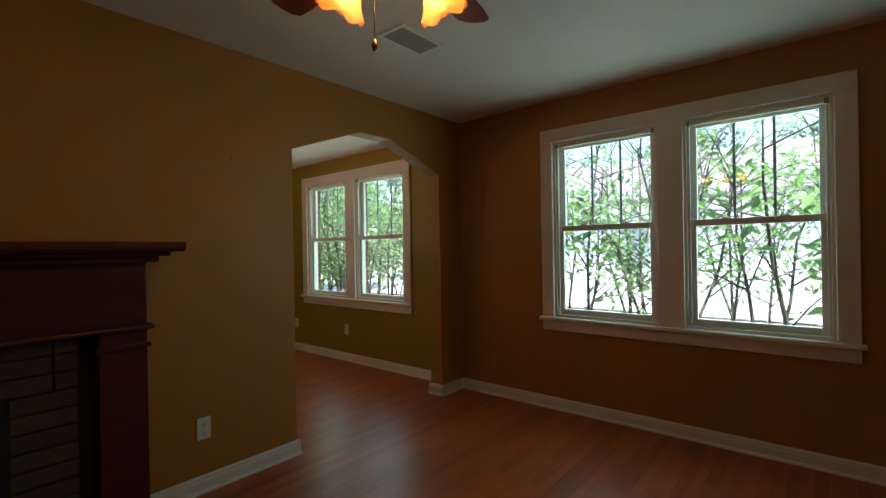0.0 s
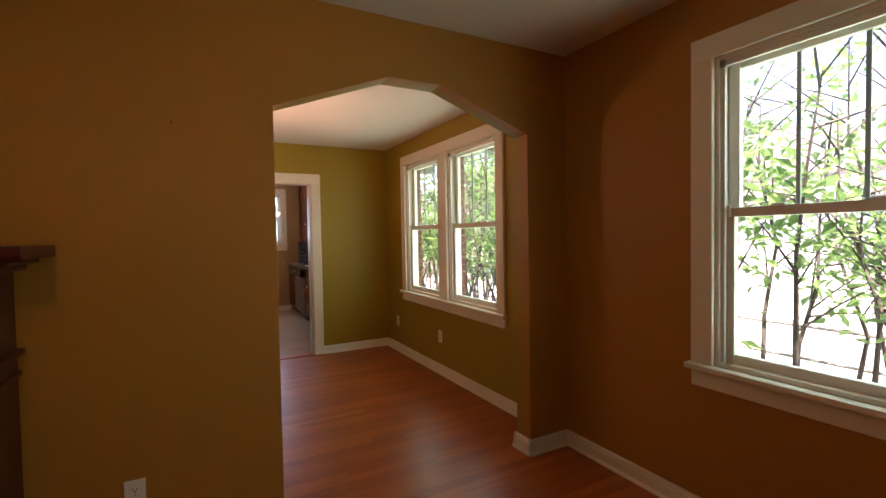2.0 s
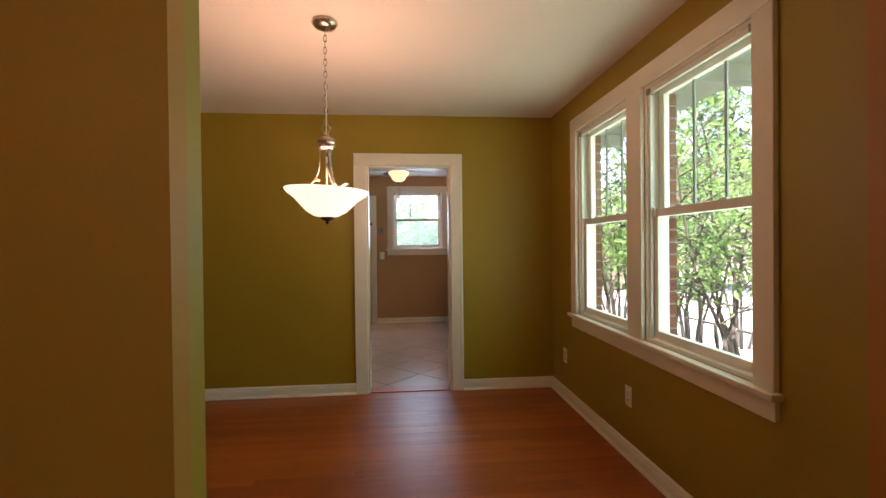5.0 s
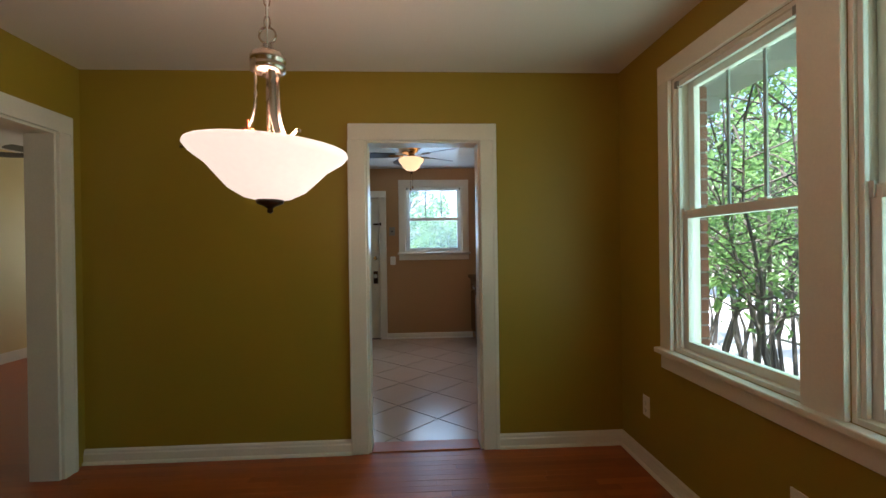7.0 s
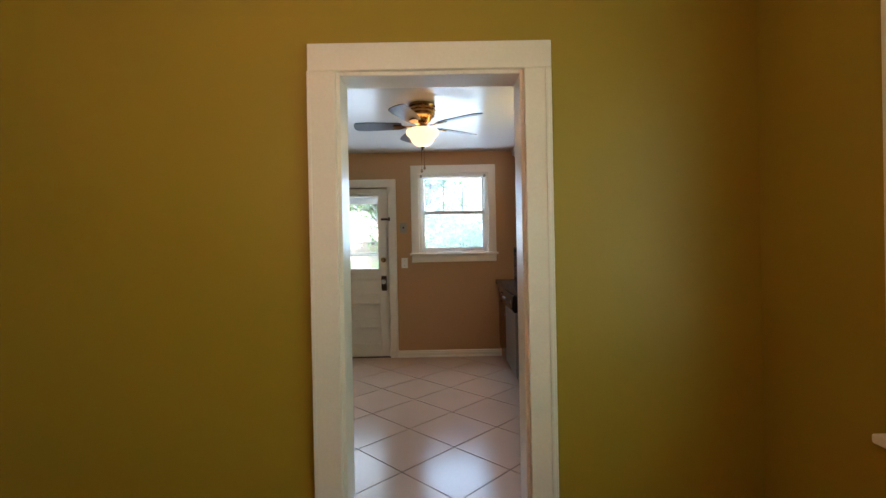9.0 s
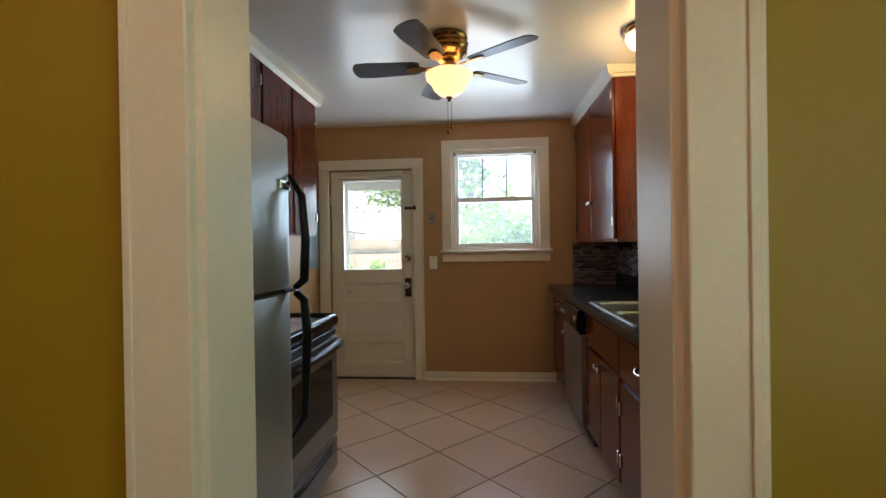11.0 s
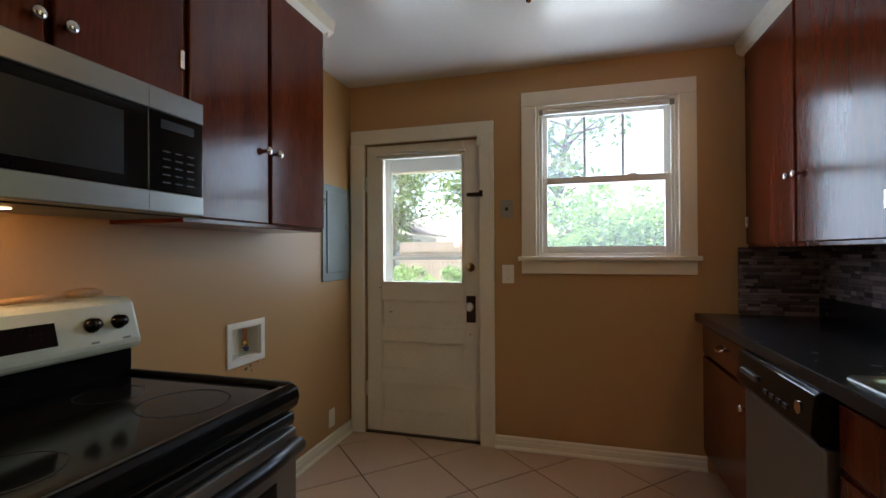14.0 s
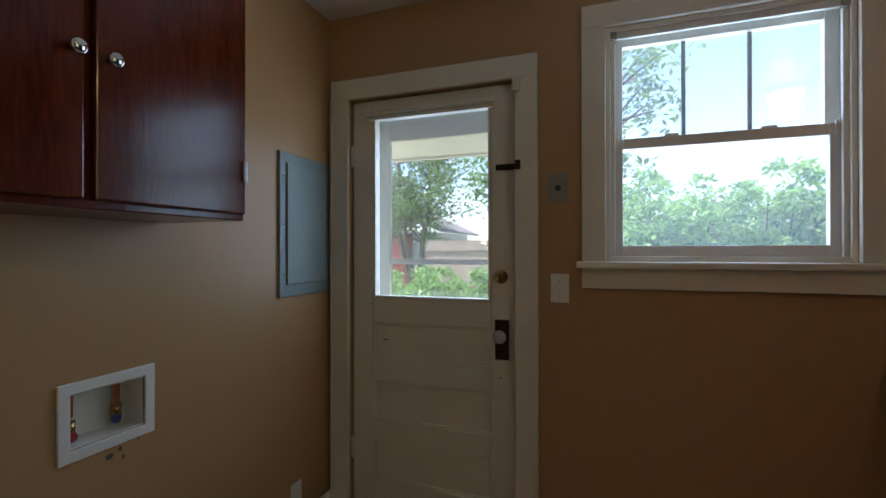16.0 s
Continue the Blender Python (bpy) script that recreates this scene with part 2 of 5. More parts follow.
def tube(points, radii, n=8, bm=None):
    """A tapering round bar through the points."""
    bm = bm or bmesh.new()
    pts = [Vector(p) for p in points]
    if not hasattr(radii, "__len__"):
        radii = [radii] * len(pts)
    rings = []
    for i, p in enumerate(pts):
        d = (pts[min(i + 1, len(pts) - 1)] - pts[max(i - 1, 0)]).normalized()
        q = d.to_track_quat("Z", "Y") if i == 0 else last.rotation_difference(d) @ q
        last = d
        rings.append([bm.verts.new(p + q @ Vector((radii[i] * math.cos(2 * math.pi * k / n), radii[i] * math.sin(2 * math.pi * k / n), 0))) for k in range(n)])
    for a, b in zip(rings, rings[1:]):
        for k in range(n):
            bm.faces.new((a[k], a[(k + 1) % n], b[(k + 1) % n], b[k]))
    bm.faces.new(rings[0][::-1])
    bm.faces.new(rings[-1])
    return bm


def extrude_outline(pts, axis, a, b):
    """A prism: the outline in the plane across the axis, from a to b along it."""
    def at(p, w):
        return {"x": (w, p[0], p[1]), "y": (p[0], w, p[1]), "z": (p[0], p[1], w)}[axis]
    bm = bmesh.new()
    lo, hi = [bm.verts.new(at(p, a)) for p in pts], [bm.verts.new(at(p, b)) for p in pts]
    bm.faces.new(lo[::-1])
    bm.faces.new(hi)
    for i in range(len(pts)):
        j = (i + 1) % len(pts)
        bm.faces.new((lo[i], lo[j], hi[j], hi[i]))
    bmesh.ops.recalc_face_normals(bm, faces=bm.faces)
    return bm


def link(name, bm, material, bevel=0.0, smooth=False):
    bmesh.ops.recalc_face_normals(bm, faces=bm.faces)
    me = bpy.data.meshes.new(name)
    bm.to_mesh(me)
    bm.free()
    me.materials.append(material)
    if smooth:
        for p in me.polygons:
            p.use_smooth = True
    ob = new(name, me)
    if bevel:
        mod = ob.modifiers.new("edge", "BEVEL")
        mod.width, mod.segments, mod.limit_method = bevel, 2, "ANGLE"
    return ob


def part(name, bm, material, parent, label="", bevel=0.0, smooth=False):
    ob = link(name, bm, material, bevel, smooth)
    ob.parent = parent
    if label:
        ob["label"] = label
    return ob


def thing(name, label, category, m=None, group="", kind=""):
    ob = new(name)
    ob.empty_display_size = 0.1
    if m:
        ob.matrix_world = m
    return tagged(ob, label, category, group, kind)


def fixed(name, bm, material, label, category, bevel=0.0):
    return tagged(link(name, bm, material, bevel), label, category, "", "structure")


def sheet_with_holes(u0, u1, z0, z1, thick, holes):
    """A wall slab: along x, up z, its room face at y = 0 and its back at y = thick."""
    us = sorted({u0, u1, *[h[0] for h in holes], *[h[1] for h in holes]})
    zs = sorted({z0, z1, *[h[2] for h in holes], *[h[3] for h in holes]})
    solid = {}
    for i in range(len(us) - 1):
        for j in range(len(zs) - 1):
            cu, cz = (us[i] + us[i + 1]) / 2, (zs[j] + zs[j + 1]) / 2
            solid[i, j] = not any(h[0] < cu < h[1] and h[2] < cz < h[3] for h in holes)
    bm = bmesh.new()
    def quad(*ps):
        bm.faces.new([bm.verts.new(p) for p in ps])
    for (i, j), s in solid.items():
        if not s:
            continue
        a, b, c, d = us[i], us[i + 1], zs[j], zs[j + 1]
        quad((a, 0, c), (b, 0, c), (b, 0, d), (a, 0, d))
        quad((b, thick, c), (a, thick, c), (a, thick, d), (b, thick, d))
        if not solid.get((i - 1, j)):
            quad((a, thick, c), (a, 0, c), (a, 0, d), (a, thick, d))
        if not solid.get((i + 1, j)):
            quad((b, 0, c), (b, thick, c), (b, thick, d), (b, 0, d))
        if not solid.get((i, j - 1)):
            quad((a, thick, c), (b, thick, c), (b, 0, c), (a, 0, c))
        if not solid.get((i, j + 1)):
            quad((a, 0, d), (b, 0, d), (b, thick, d), (a, thick, d))
    bmesh.ops.remove_doubles(bm, verts=bm.verts, dist=1e-5)
    return bm


def wall(name, m, u0, u1, z1, thick, holes, material, label):
    bm = sheet_with_holes(u0, u1, 0, z1, thick, holes)
    ob = link(name, bm, material)
    ob.matrix_world = m
    return tagged(ob, label, "wall", "", "structure")


def skirting(name, m, u0, u1, h=0.09, t=0.018):
    """Baseboard with a small moulded top, in front of a wall's room face."""
    ob = link(name, extrude_outline([(0, 0), (-t, 0), (-t, h - 0.03), (-t * 0.75, h - 0.022), (-t * 0.7, h - 0.01), (-t * 0.3, h), (0, h)], "x", u0, u1), TRIM)
    shoe = part("shoe_moulding", extrude_outline([(-t, 0), (-t - 0.013, 0), (-t - 0.012, 0.008), (-t - 0.006, 0.016), (-t, 0.018)], "x", u0, u1), TRIM, ob)
    ob.matrix_world = m
    return tagged(ob, "white painted wooden baseboard with shoe moulding", "baseboard", "baseboards", "structure")

# ---- plan ----
NY = 3.545           # north wall, living and dining rooms
AX0, AX1 = -2.165, -2.295   # archway wall
KX0, KX1 = -5.245, -5.38  # wall between dining room and kitchen
DS = 0.205           # dining room south wall
BX = -8.805          # kitchen back wall
LFX, LFY, LFA = -0.44, 1.04, 0.0      # living room fan
KS, KN = 0.772, 3.555      # kitchen south and north walls
CL, CD, CK = 2.455, 2.39, 2.40    # ceilings
NORTH = pose(0, NY, 0)
NORTHK = pose(0, KN, 0)
BACK = pose(BX, 0, 0, 0, 0, 90)
SOUTHK = pose(0, KS, 0, 0, 0, 180)
SOUTHD = pose(0, DS, 0, 0, 0, 180)
WESTD = pose(KX0, 0, 0, 0, 0, 90)
EASTD = pose(AX1, 0, 0, 0, 0, -90)
WESTL = pose(AX0, 0, 0, 0, 0, 90)

W1 = ((-1.222, -0.445), (-0.285, 0.475))
W2 = ((-4.635, -3.85), (-3.69, -2.90))
WZ = (0.735, 2.12)
WEX = 0.12     # depth of the framed wall before the brick face

wall("wall_living_north", NORTH, AX1 + 0.065, 2.7, CL, WEX, [(*W1[0], *WZ), (*W1[1], *WZ)], LIVING, "warm tan painted plaster wall with two tall windows")
wall("wall_dining_north", NORTH, KX0 - 0.06, AX1 + 0.065, CD, WEX, [(*W2[0], *WZ), (*W2[1], *WZ)], OLIVE, "olive green painted wall with a pair of windows")
wall("wall_living_east", pose(2.7, 0, 0, 0, 0, -90), -NY, 2.0, CL, 0.12, [], LIVING, "plain tan painted wall")
wall("wall_living_south", pose(0, -2.0, 0, 0, 0, 180), -2.7, -AX0, CL, 0.12, [], LIVING, "plain tan painted wall")


def arch_wall():
    """Wall with a faceted archway; tan on the living side, olive on the dining side."""
    y0, y1, s, t = 1.805, 3.245, 1.945, 2.155
    shape = [(-2.0, 0), (y0, 0), (y0, s), (2.365, t), (2.665, t), (y1, s), (y1, 0), (NY, 0), (NY, CL), (-2.0, CL)]
    bm = extrude_outline(shape, "x", AX0, (AX0 + AX1) / 2)
    bmesh.ops.triangulate(bm, faces=[f for f in bm.faces if len(f.verts) > 4])
    ob = fixed("wall_arch", bm, LIVING, "tan wall with a faceted plaster archway into the dining room", "wall")
    shape2 = [(DS, 0), *shape[1:8], (NY, CL), (DS, CL)]
    bm = extrude_outline(shape2, "x", (AX0 + AX1) / 2, AX1)
    bmesh.ops.triangulate(bm, faces=[f for f in bm.faces if len(f.verts) > 4])
    fixed("wall_arch_dining_side", bm, OLIVE, "olive painted dining side of the archway wall", "wall")


arch_wall()
KD = (1.915, 2.635, 0, 1.955)
LD = (4.25, 5.055, 0, 1.965)
wall("wall_dining_west", WESTD, DS - 0.15, NY, CD, 0.0675, [KD], OLIVE, "olive green painted wall around the kitchen doorway")
wall("wall_kitchen_east", pose(KX0 - 0.0675, 0, 0, 0, 0, 90), KS - 0.2, KN + 0.1, CK, 0.0675, [KD], TAN, "beige painted wall around the dining room doorway")
wall("wall_dining_south", SOUTHD, -AX1, -KX0 + 0.06, CD, 0.14, [LD], OLIVE, "olive green wall with a cased doorway to another room")
W3 = (2.062, 2.868, 1.215, 2.147)
W4 = (-7.465, -6.65, 1.195, 2.12)
BD = (0.888, 1.70, 0, 1.99)
wall("wall_kitchen_back", BACK, KS - 0.1, KN + 0.12, CK, WEX, [W3, BD], TAN, "beige painted wall with the back door and a window")
wall("wall_kitchen_north", NORTHK, BX, KX1, CK, WEX, [W4], TAN, "beige painted wall above the counter with a window over the sink")
wall("wall_kitchen_south", SOUTHK, -KX1, -BX, CK, 0.1, [(7.645, 7.843, 0.748, 0.892)], TAN, "beige painted wall behind the range and refrigerator")

fixed("ceiling_living", boxes((AX0, 2.82, -2.12, NY + 0.12, CL, CL + 0.12)), CEIL, "flat white painted living room ceiling", "ceiling")
fixed("ceiling_dining", boxes((KX0, AX1, DS - 0.14, NY + 0.12, CD, CD + 0.19)), CEIL, "flat white painted dining room ceiling", "ceiling")
fixed("ceiling_kitchen", boxes((BX - 0.12, KX0 - 0.0675, KS - 0.1, KN + 0.12, CK, CK + 0.1)), CEILK, "satin white painted kitchen ceiling", "ceiling")

# room beyond the side doorway
fixed("wall_side_room_far", boxes((-9.2, -2.3, -2.75, -2.6, 0, 2.5)), SIDEW, "pale yellow tan wall of the side room", "wall")
# West wall has an unseen opening, added to let daylight into this room.
fixed("wall_side_room_west", boxes((-9.3, -9.2, -2.75, -2.3, 0, 2.5), (-9.3, -9.2, -0.9, 0.745, 0, 2.5), (-9.3, -9.2, -2.3, -0.9, 0, 0.7), (-9.3, -9.2, -2.3, -0.9, 2.1, 2.5)), SIDEW, "plain tan wall of the side room", "wall")
fixed("wall_side_room_east", boxes((-2.4, -2.3, -2.6, 0.11, 0, 2.5)), SIDEW, "plain tan wall of the side room", "wall")
fixed("wall_side_room_north", boxes((-9.2, KX0 - 0.1, 0.58, 0.664, 0, 2.5)), SIDEW, "plain tan wall of the side room", "wall")
fixed("ceiling_side_room", boxes((-9.3, -2.3, -2.75, 0.74, 2.5, 2.6)), CEIL, "flat white ceiling of the side room", "ceiling")
fixed("baseboard_side_room", boxes((-9.2, -2.4, -2.6, -2.58, 0, 0.12)), TRIM, "white baseboard of the side room", "baseboard")

# floors
fixed("subfloor", boxes((BX - 0.1, 2.75, -2.75, KN + 0.12, -0.25, -0.012)), GROUT, "dark subfloor under the rooms", "floor")

skirting("baseboard_living_north", NORTH, AX0, 2.7)
skirting("baseboard_dining_north", NORTH, KX0, AX1)
skirting("baseboard_arch_stub", WESTL, 3.245 - 0.018, NY)
skirting("baseboard_arch_left", WESTL, 0.945, 1.805 + 0.018)
skirting("baseboard_arch_jamb", pose(0, 3.245, 0), AX1 - 0.018, AX0 + 0.018)
skirting("baseboard_arch_jamb_left", pose(0, 1.805, 0, 0, 0, 180), -AX0 - 0.018, -AX1 + 0.018)
skirting("baseboard_dining_east", EASTD, -1.805 - 0.018, -DS)
skirting("baseboard_dining_east_stub", EASTD, -NY, -3.245 + 0.018)
skirting("baseboard_dining_west_left", WESTD, DS, 1.81)
skirting("baseboard_dining_west_right", WESTD, 2.74, NY)
skirting("baseboard_kitchen_back", BACK, 1.797, 3.0, 0.078)
skirting("baseboard_kitchen_south", SOUTHK, 6.98, -BX, 0.078)


def door_casing(name, m, u0, u1, z1, w=0.105, t=0.024, label="cream painted wide door casing with a bead"):
    """Flat casing with an outer bead round a doorway, in front of the wall face."""
    ob = tagged(thing(name, label, "door casing", m), kind="structure")
    for a, b in ((u0 - w, u0), (u1, u1 + w)):
        part("side_casing", boxes((a, b, -t, 0, 0, z1)), TRIM, ob, bevel=0.004)
        o = a + 0.012 if a < u0 else b - 0.012
        part("bead", boxes((min(o, o - 0.014), max(o, o - 0.014), -t - 0.004, -t, 0, z1)), TRIM, ob, bevel=0.002)
    part("head_casing", boxes((u0 - w, u1 + w, -t, 0, z1, z1 + w)), TRIM, ob, bevel=0.004)
    return ob


def jamb(name, m, u0, u1, z1, d0, d1, t=0.02):
    ob = tagged(thing(name, "cream painted door jamb lining", "door jamb", m), kind="structure")
    part("side_jamb", boxes((u0 - 0.0, u0 + t, d0, d1, 0, z1)), TRIM, ob, bevel=0.002)
    part("side_jamb", boxes((u1 - t, u1, d0, d1, 0, z1)), TRIM, ob, bevel=0.002)
    part("head_jamb", boxes((u0 + t, u1 - t, d0, d1, z1 - t, z1)), TRIM, ob, bevel=0.002)
    return ob


door_casing("trim_kitchen_doorway", WESTD, KD[0], KD[1], KD[3])
door_casing("trim_kitchen_doorway_inside", pose(KX1, 0, 0, 0, 0, -90), -KD[1], -KD[0], KD[3])
jamb("door_1", WESTD, KD[0] - 0.006, KD[1] + 0.006, KD[3] + 0.006, -0.004, 0.139)
door_casing("trim_side_doorway", SOUTHD, LD[0], LD[1], LD[3])
jamb("door_2", SOUTHD, LD[0] - 0.006, LD[1] + 0.006, LD[3] + 0.006, -0.004, 0.16)
door_casing("trim_back_door", BACK, BD[0], BD[1], BD[3], 0.095)


def sash(ob, u0, u1, z0, z1, d, rail, lites, glazing=None):
    """One sash with its frame, pane and upright grille bars."""
    part("sash_frame", boxes((u0, u0 + 0.045, d, d + 0.032, z0, z1), (u1 - 0.045, u1, d, d + 0.032, z0, z1), (u0 + 0.045, u1 - 0.045, d, d + 0.032, z0, z0 + rail), (u0 + 0.045, u1 - 0.045, d, d + 0.032, z1 - rail, z1)), VINYL, ob, bevel=0.003)
    pane = part("pane", boxes((u0 + 0.045, u1 - 0.045, d + 0.014, d + 0.018, z0 + rail, z1 - rail)), glazing or GLASS, ob, "clear window pane")
    pane.visible_shadow = False
    for k in range(1, lites):
        c = u0 + 0.045 + (u1 - u0 - 0.09) * k / lites
        part("grille_bar", boxes((c - 0.008, c + 0.008, d + 0.020, d + 0.028, z0 + rail, z1 - rail)), MUNTIN, ob)


def window(name, m, spans, z0, z1, label, casing=0.1, lites=3, apron=True, glazing=None):
    """Double-hung windows side by side under one casing, with stool and apron."""
    ob = tagged(thing(name, label, "window", m), kind="structure")
    a, b = spans[0][0], spans[-1][1]
    t = 0.024
    part("side_casing", boxes((a - casing, a, -t, 0, z0, z1)), TRIM, ob, bevel=0.004)
    part("side_casing", boxes((b, b + casing, -t, 0, z0, z1)), TRIM, ob, bevel=0.004)
    part("head_casing", boxes((a - casing, b + casing, -t, 0, z1, z1 + casing)), TRIM, ob, bevel=0.004)
    for (p, q), (r, s) in zip(spans, spans[1:]):
        part("mullion_casing", boxes((q, r, -t, 0, z0, z1)), TRIM, ob, bevel=0.004)
    part("window_sill", boxes((a - casing - 0.02, b + casing + 0.02, -0.05, 0.0, z0 - 0.028, z0)), TRIM, ob, bevel=0.006)
    if apron:
        part("apron", boxes((a - casing, b + casing, -0.02, 0, z0 - 0.108, z0 - 0.028)), TRIM, ob, bevel=0.004)
    for u0, u1 in spans:
        part("window_frame", boxes((u0, u0 + 0.018, 0, 0.13, z0, z1), (u1 - 0.018, u1, 0, 0.13, z0, z1), (u0 + 0.018, u1 - 0.018, 0, 0.13, z1 - 0.018, z1), (u0 + 0.018, u1 - 0.018, 0, 0.13, z0, z0 + 0.02)), TRIM, ob, bevel=0.002)
        part("inner_stop", boxes((u0 + 0.018, u0 + 0.036, 0.012, 0.03, z0 + 0.02, z1 - 0.018), (u1 - 0.036, u1 - 0.018, 0.012, 0.03, z0 + 0.02, z1 - 0.018), (u0 + 0.036, u1 - 0.036, 0.012, 0.03, z1 - 0.045, z1 - 0.018)), VINYL, ob, bevel=0.003)
        mid = (z0 + z1) / 2 + 0.005
        sash(ob, u0 + 0.02, u1 - 0.02, mid - 0.02, z1 - 0.02, 0.072, 0.036, lites, glazing)
        sash(ob, u0 + 0.02, u1 - 0.02, z0 + 0.02, mid + 0.02, 0.034, 0.042, 1, glazing)
        for f in (0.3, 0.7):
            c = u0 + (u1 - u0) * f
            part("sash_lock", boxes((c - 0.025, c + 0.025, 0.038, 0.06, mid + 0.02, mid + 0.03)), VINYL, ob, bevel=0.003)
        part("tilt_latch", boxes((u0 + 0.022, u0 + 0.05, 0.026, 0.034, mid - 0.02, mid + 0.03), (u1 - 0.05, u1 - 0.022, 0.026, 0.034, mid - 0.02, mid + 0.03)), VINYL, ob, bevel=0.002)
        for c in (u0 + 0.03, u1 - 0.03):
            part("blind_bracket", boxes((c - 0.012, c + 0.012, 0.0, 0.03, z1 - 0.05, z1 - 0.018)), BOXG, ob, bevel=0.002)
    return ob


window("window_1", NORTH, W1, *WZ, "pair of white double-hung windows with cream casing over shrubs")
window("window_2", NORTH, W2, *WZ, "pair of white double-hung windows in cream casing")
window("window_3", BACK, (W3[:2],), W3[2], W3[3], "white double-hung window with a three-lite upper sash", 0.092, glazing=GLASSD)
window("window_4", NORTHK, (W4[:2],), W4[2], W4[3], "double-hung window over the sink in cream casing", 0.1, apron=False)

# daylight in the window openings
for u0, u1 in W1 + W2:
    window_light(pose((u0 + u1) / 2, NY + 0.125, sum(WZ) / 2, -90, 0, 0), u1 - u0, WZ[1] - WZ[0], DAY * 1.1, (0.60, 1.0, 0.72))
window_light(pose((W4[0] + W4[1]) / 2, KN + 0.125, (W4[2] + W4[3]) / 2, -90, 0, 0), 0.8, 0.9, DAY * 0.65, (0.55, 1.0, 0.48))
window_light(pose(BX - 0.125, (W3[0] + W3[1]) / 2, (W3[2] + W3[3]) / 2, 90, 0, -90), 0.8, 0.93, DAY * 3.0, (0.54, 0.75, 1.0))
window_light(pose(BX - 0.13, 1.29, 1.35, 90, 0, -90), 0.58, 1.0, DAY * 1.3, (0.54, 0.75, 1.0))
# Extra lamp at the side room's unseen opening, added to brighten that room.
window_light(pose(-9.35, -1.6, 1.4, 90, 0, -90), 1.4, 1.4, DAY * 1.3, (1.0, 0.96, 0.86))


# ---- kitchen ----
def knob(parent, x, y, z, ny, material=CHROME):
    """A round cabinet knob on a face looking along y."""
    k = part("knob", lathe([(0, 0), (0.006, 0), (0.006, 0.014), (0.015, 0.018), (0.017, 0.024), (0.012, 0.03), (0, 0.031)], 14), material, parent, "bright metal knob", smooth=True)
    k.matrix_basis = pose(x, y, z, -90 * ny, 0, 0)
    return k


def hinge(parent, x, y, z, ny):
    return part("hinge", boxes((x - 0.008, x + 0.008, min(y, y + 0.008 * ny), max(y, y + 0.008 * ny), z - 0.03, z + 0.03)), CHROME, parent, "small chrome hinge", bevel=0.003)


def cabinet(name, label, x0, x1, yb, yf, z0, z1, ny, doors, drawers=(), knob_low=False, body_top=None, kick=0.0, group=""):
    """A cabinet against a wall; its front looks along ny. doors: (x0, x1, z0, z1, knob x or None, hinge x or None)."""
    ob = thing(name, label, "cabinet", group=group)
    lo, hi = min(yb, yf), max(yb, yf)
    rows = [(x0, x1, lo, hi, z0 + kick, body_top or z1)]
    if body_top:
        rows.append((x0, x1, yf, yf + 0.02, body_top, z1))
    if kick:
        rows.append((x0, x1, lo if ny > 0 else lo + 0.06, hi - 0.06 if ny > 0 else hi, z0, z0 + kick))
    part("body", boxes(*rows), CHERRY, ob, bevel=0.003)
    f0, f1 = (yf, yf + 0.019) if ny > 0 else (yf - 0.019, yf)
    for dx0, dx1, dz0, dz1, kx, kz, hx in doors:
        d = part("door", boxes((dx0, dx1, f0, f1, dz0, dz1)), CHERRY, ob, bevel=0.005)
        if kx is not None:
            knob(d, kx, yf + 0.019 * ny, kz, ny)
        if hx is not None:
            for hz in (dz0 + 0.12, dz1 - 0.12):
                hinge(d, hx, yf + 0.019 * ny, hz, ny)
    for dx0, dx1, dz0, dz1 in drawers:
        d = part("drawer", boxes((dx0, dx1, f0, f1, dz0, dz1)), CHERRY, ob, bevel=0.005)
        c, z = (dx0 + dx1) / 2, (dz0 + dz1) / 2
        y = yf + 0.019 * ny
        part("handle", tube([(c - 0.046 * math.cos(math.pi * k / 10), y + 0.026 * ny * math.sin(math.pi * k / 10) ** 0.6, z + 0.018 - 0.016 * math.sin(math.pi * k / 10)) for k in range(11)], [0.0075] + [0.0055] * 9 + [0.0075]), CHROME, d, "chrome bail pull", smooth=True)
    return ob


UC = 2.355
LF, LB = 1.10, KS
cabinet("wall_cabinet", "cherry-stained two-door wall cabinet beside the microwave", -7.913, -7.08, LB, LF - 0.019, 1.345, UC, 1,
        [(-7.903, -7.50, 1.362, 2.34, -7.525, 1.65, -7.893), (-7.48, -7.09, 1.362, 2.34, -7.455, 1.65, None)], group="upper cabinets")
cabinet("wall_cabinet", "short cherry-stained cabinet above the microwave", -7.076, -6.285, LB, LF - 0.019, 1.712, UC, 1,
        [(-7.066, -6.695, 1.73, 2.34, -6.72, 1.79, -7.056), (-6.675, -6.295, 1.73, 2.34, -6.65, 1.79, None)], group="upper cabinets")
cabinet("wall_cabinet", "cherry-stained cabinet above the refrigerator", -6.281, -5.385, LB, LF - 0.019, 1.76, UC, 1,
        [(-6.271, -5.84, 1.78, 2.34, -5.87, 1.83, None), (-5.82, -5.395, 1.78, 2.34, -5.79, 1.83, None)], group="upper cabinets")
RF = 3.195
cabinet("wall_cabinet", "tall cherry-stained wall cabinet beside the sink window", BX + 0.004, -7.59, KN, RF + 0.019, 1.262, UC, -1,
        [(BX + 0.03, -8.21, 1.28, 2.34, -8.235, 1.57, BX + 0.04), (-8.19, -7.60, 1.28, 2.34, -8.165, 1.57, -7.61)], group="upper cabinets")
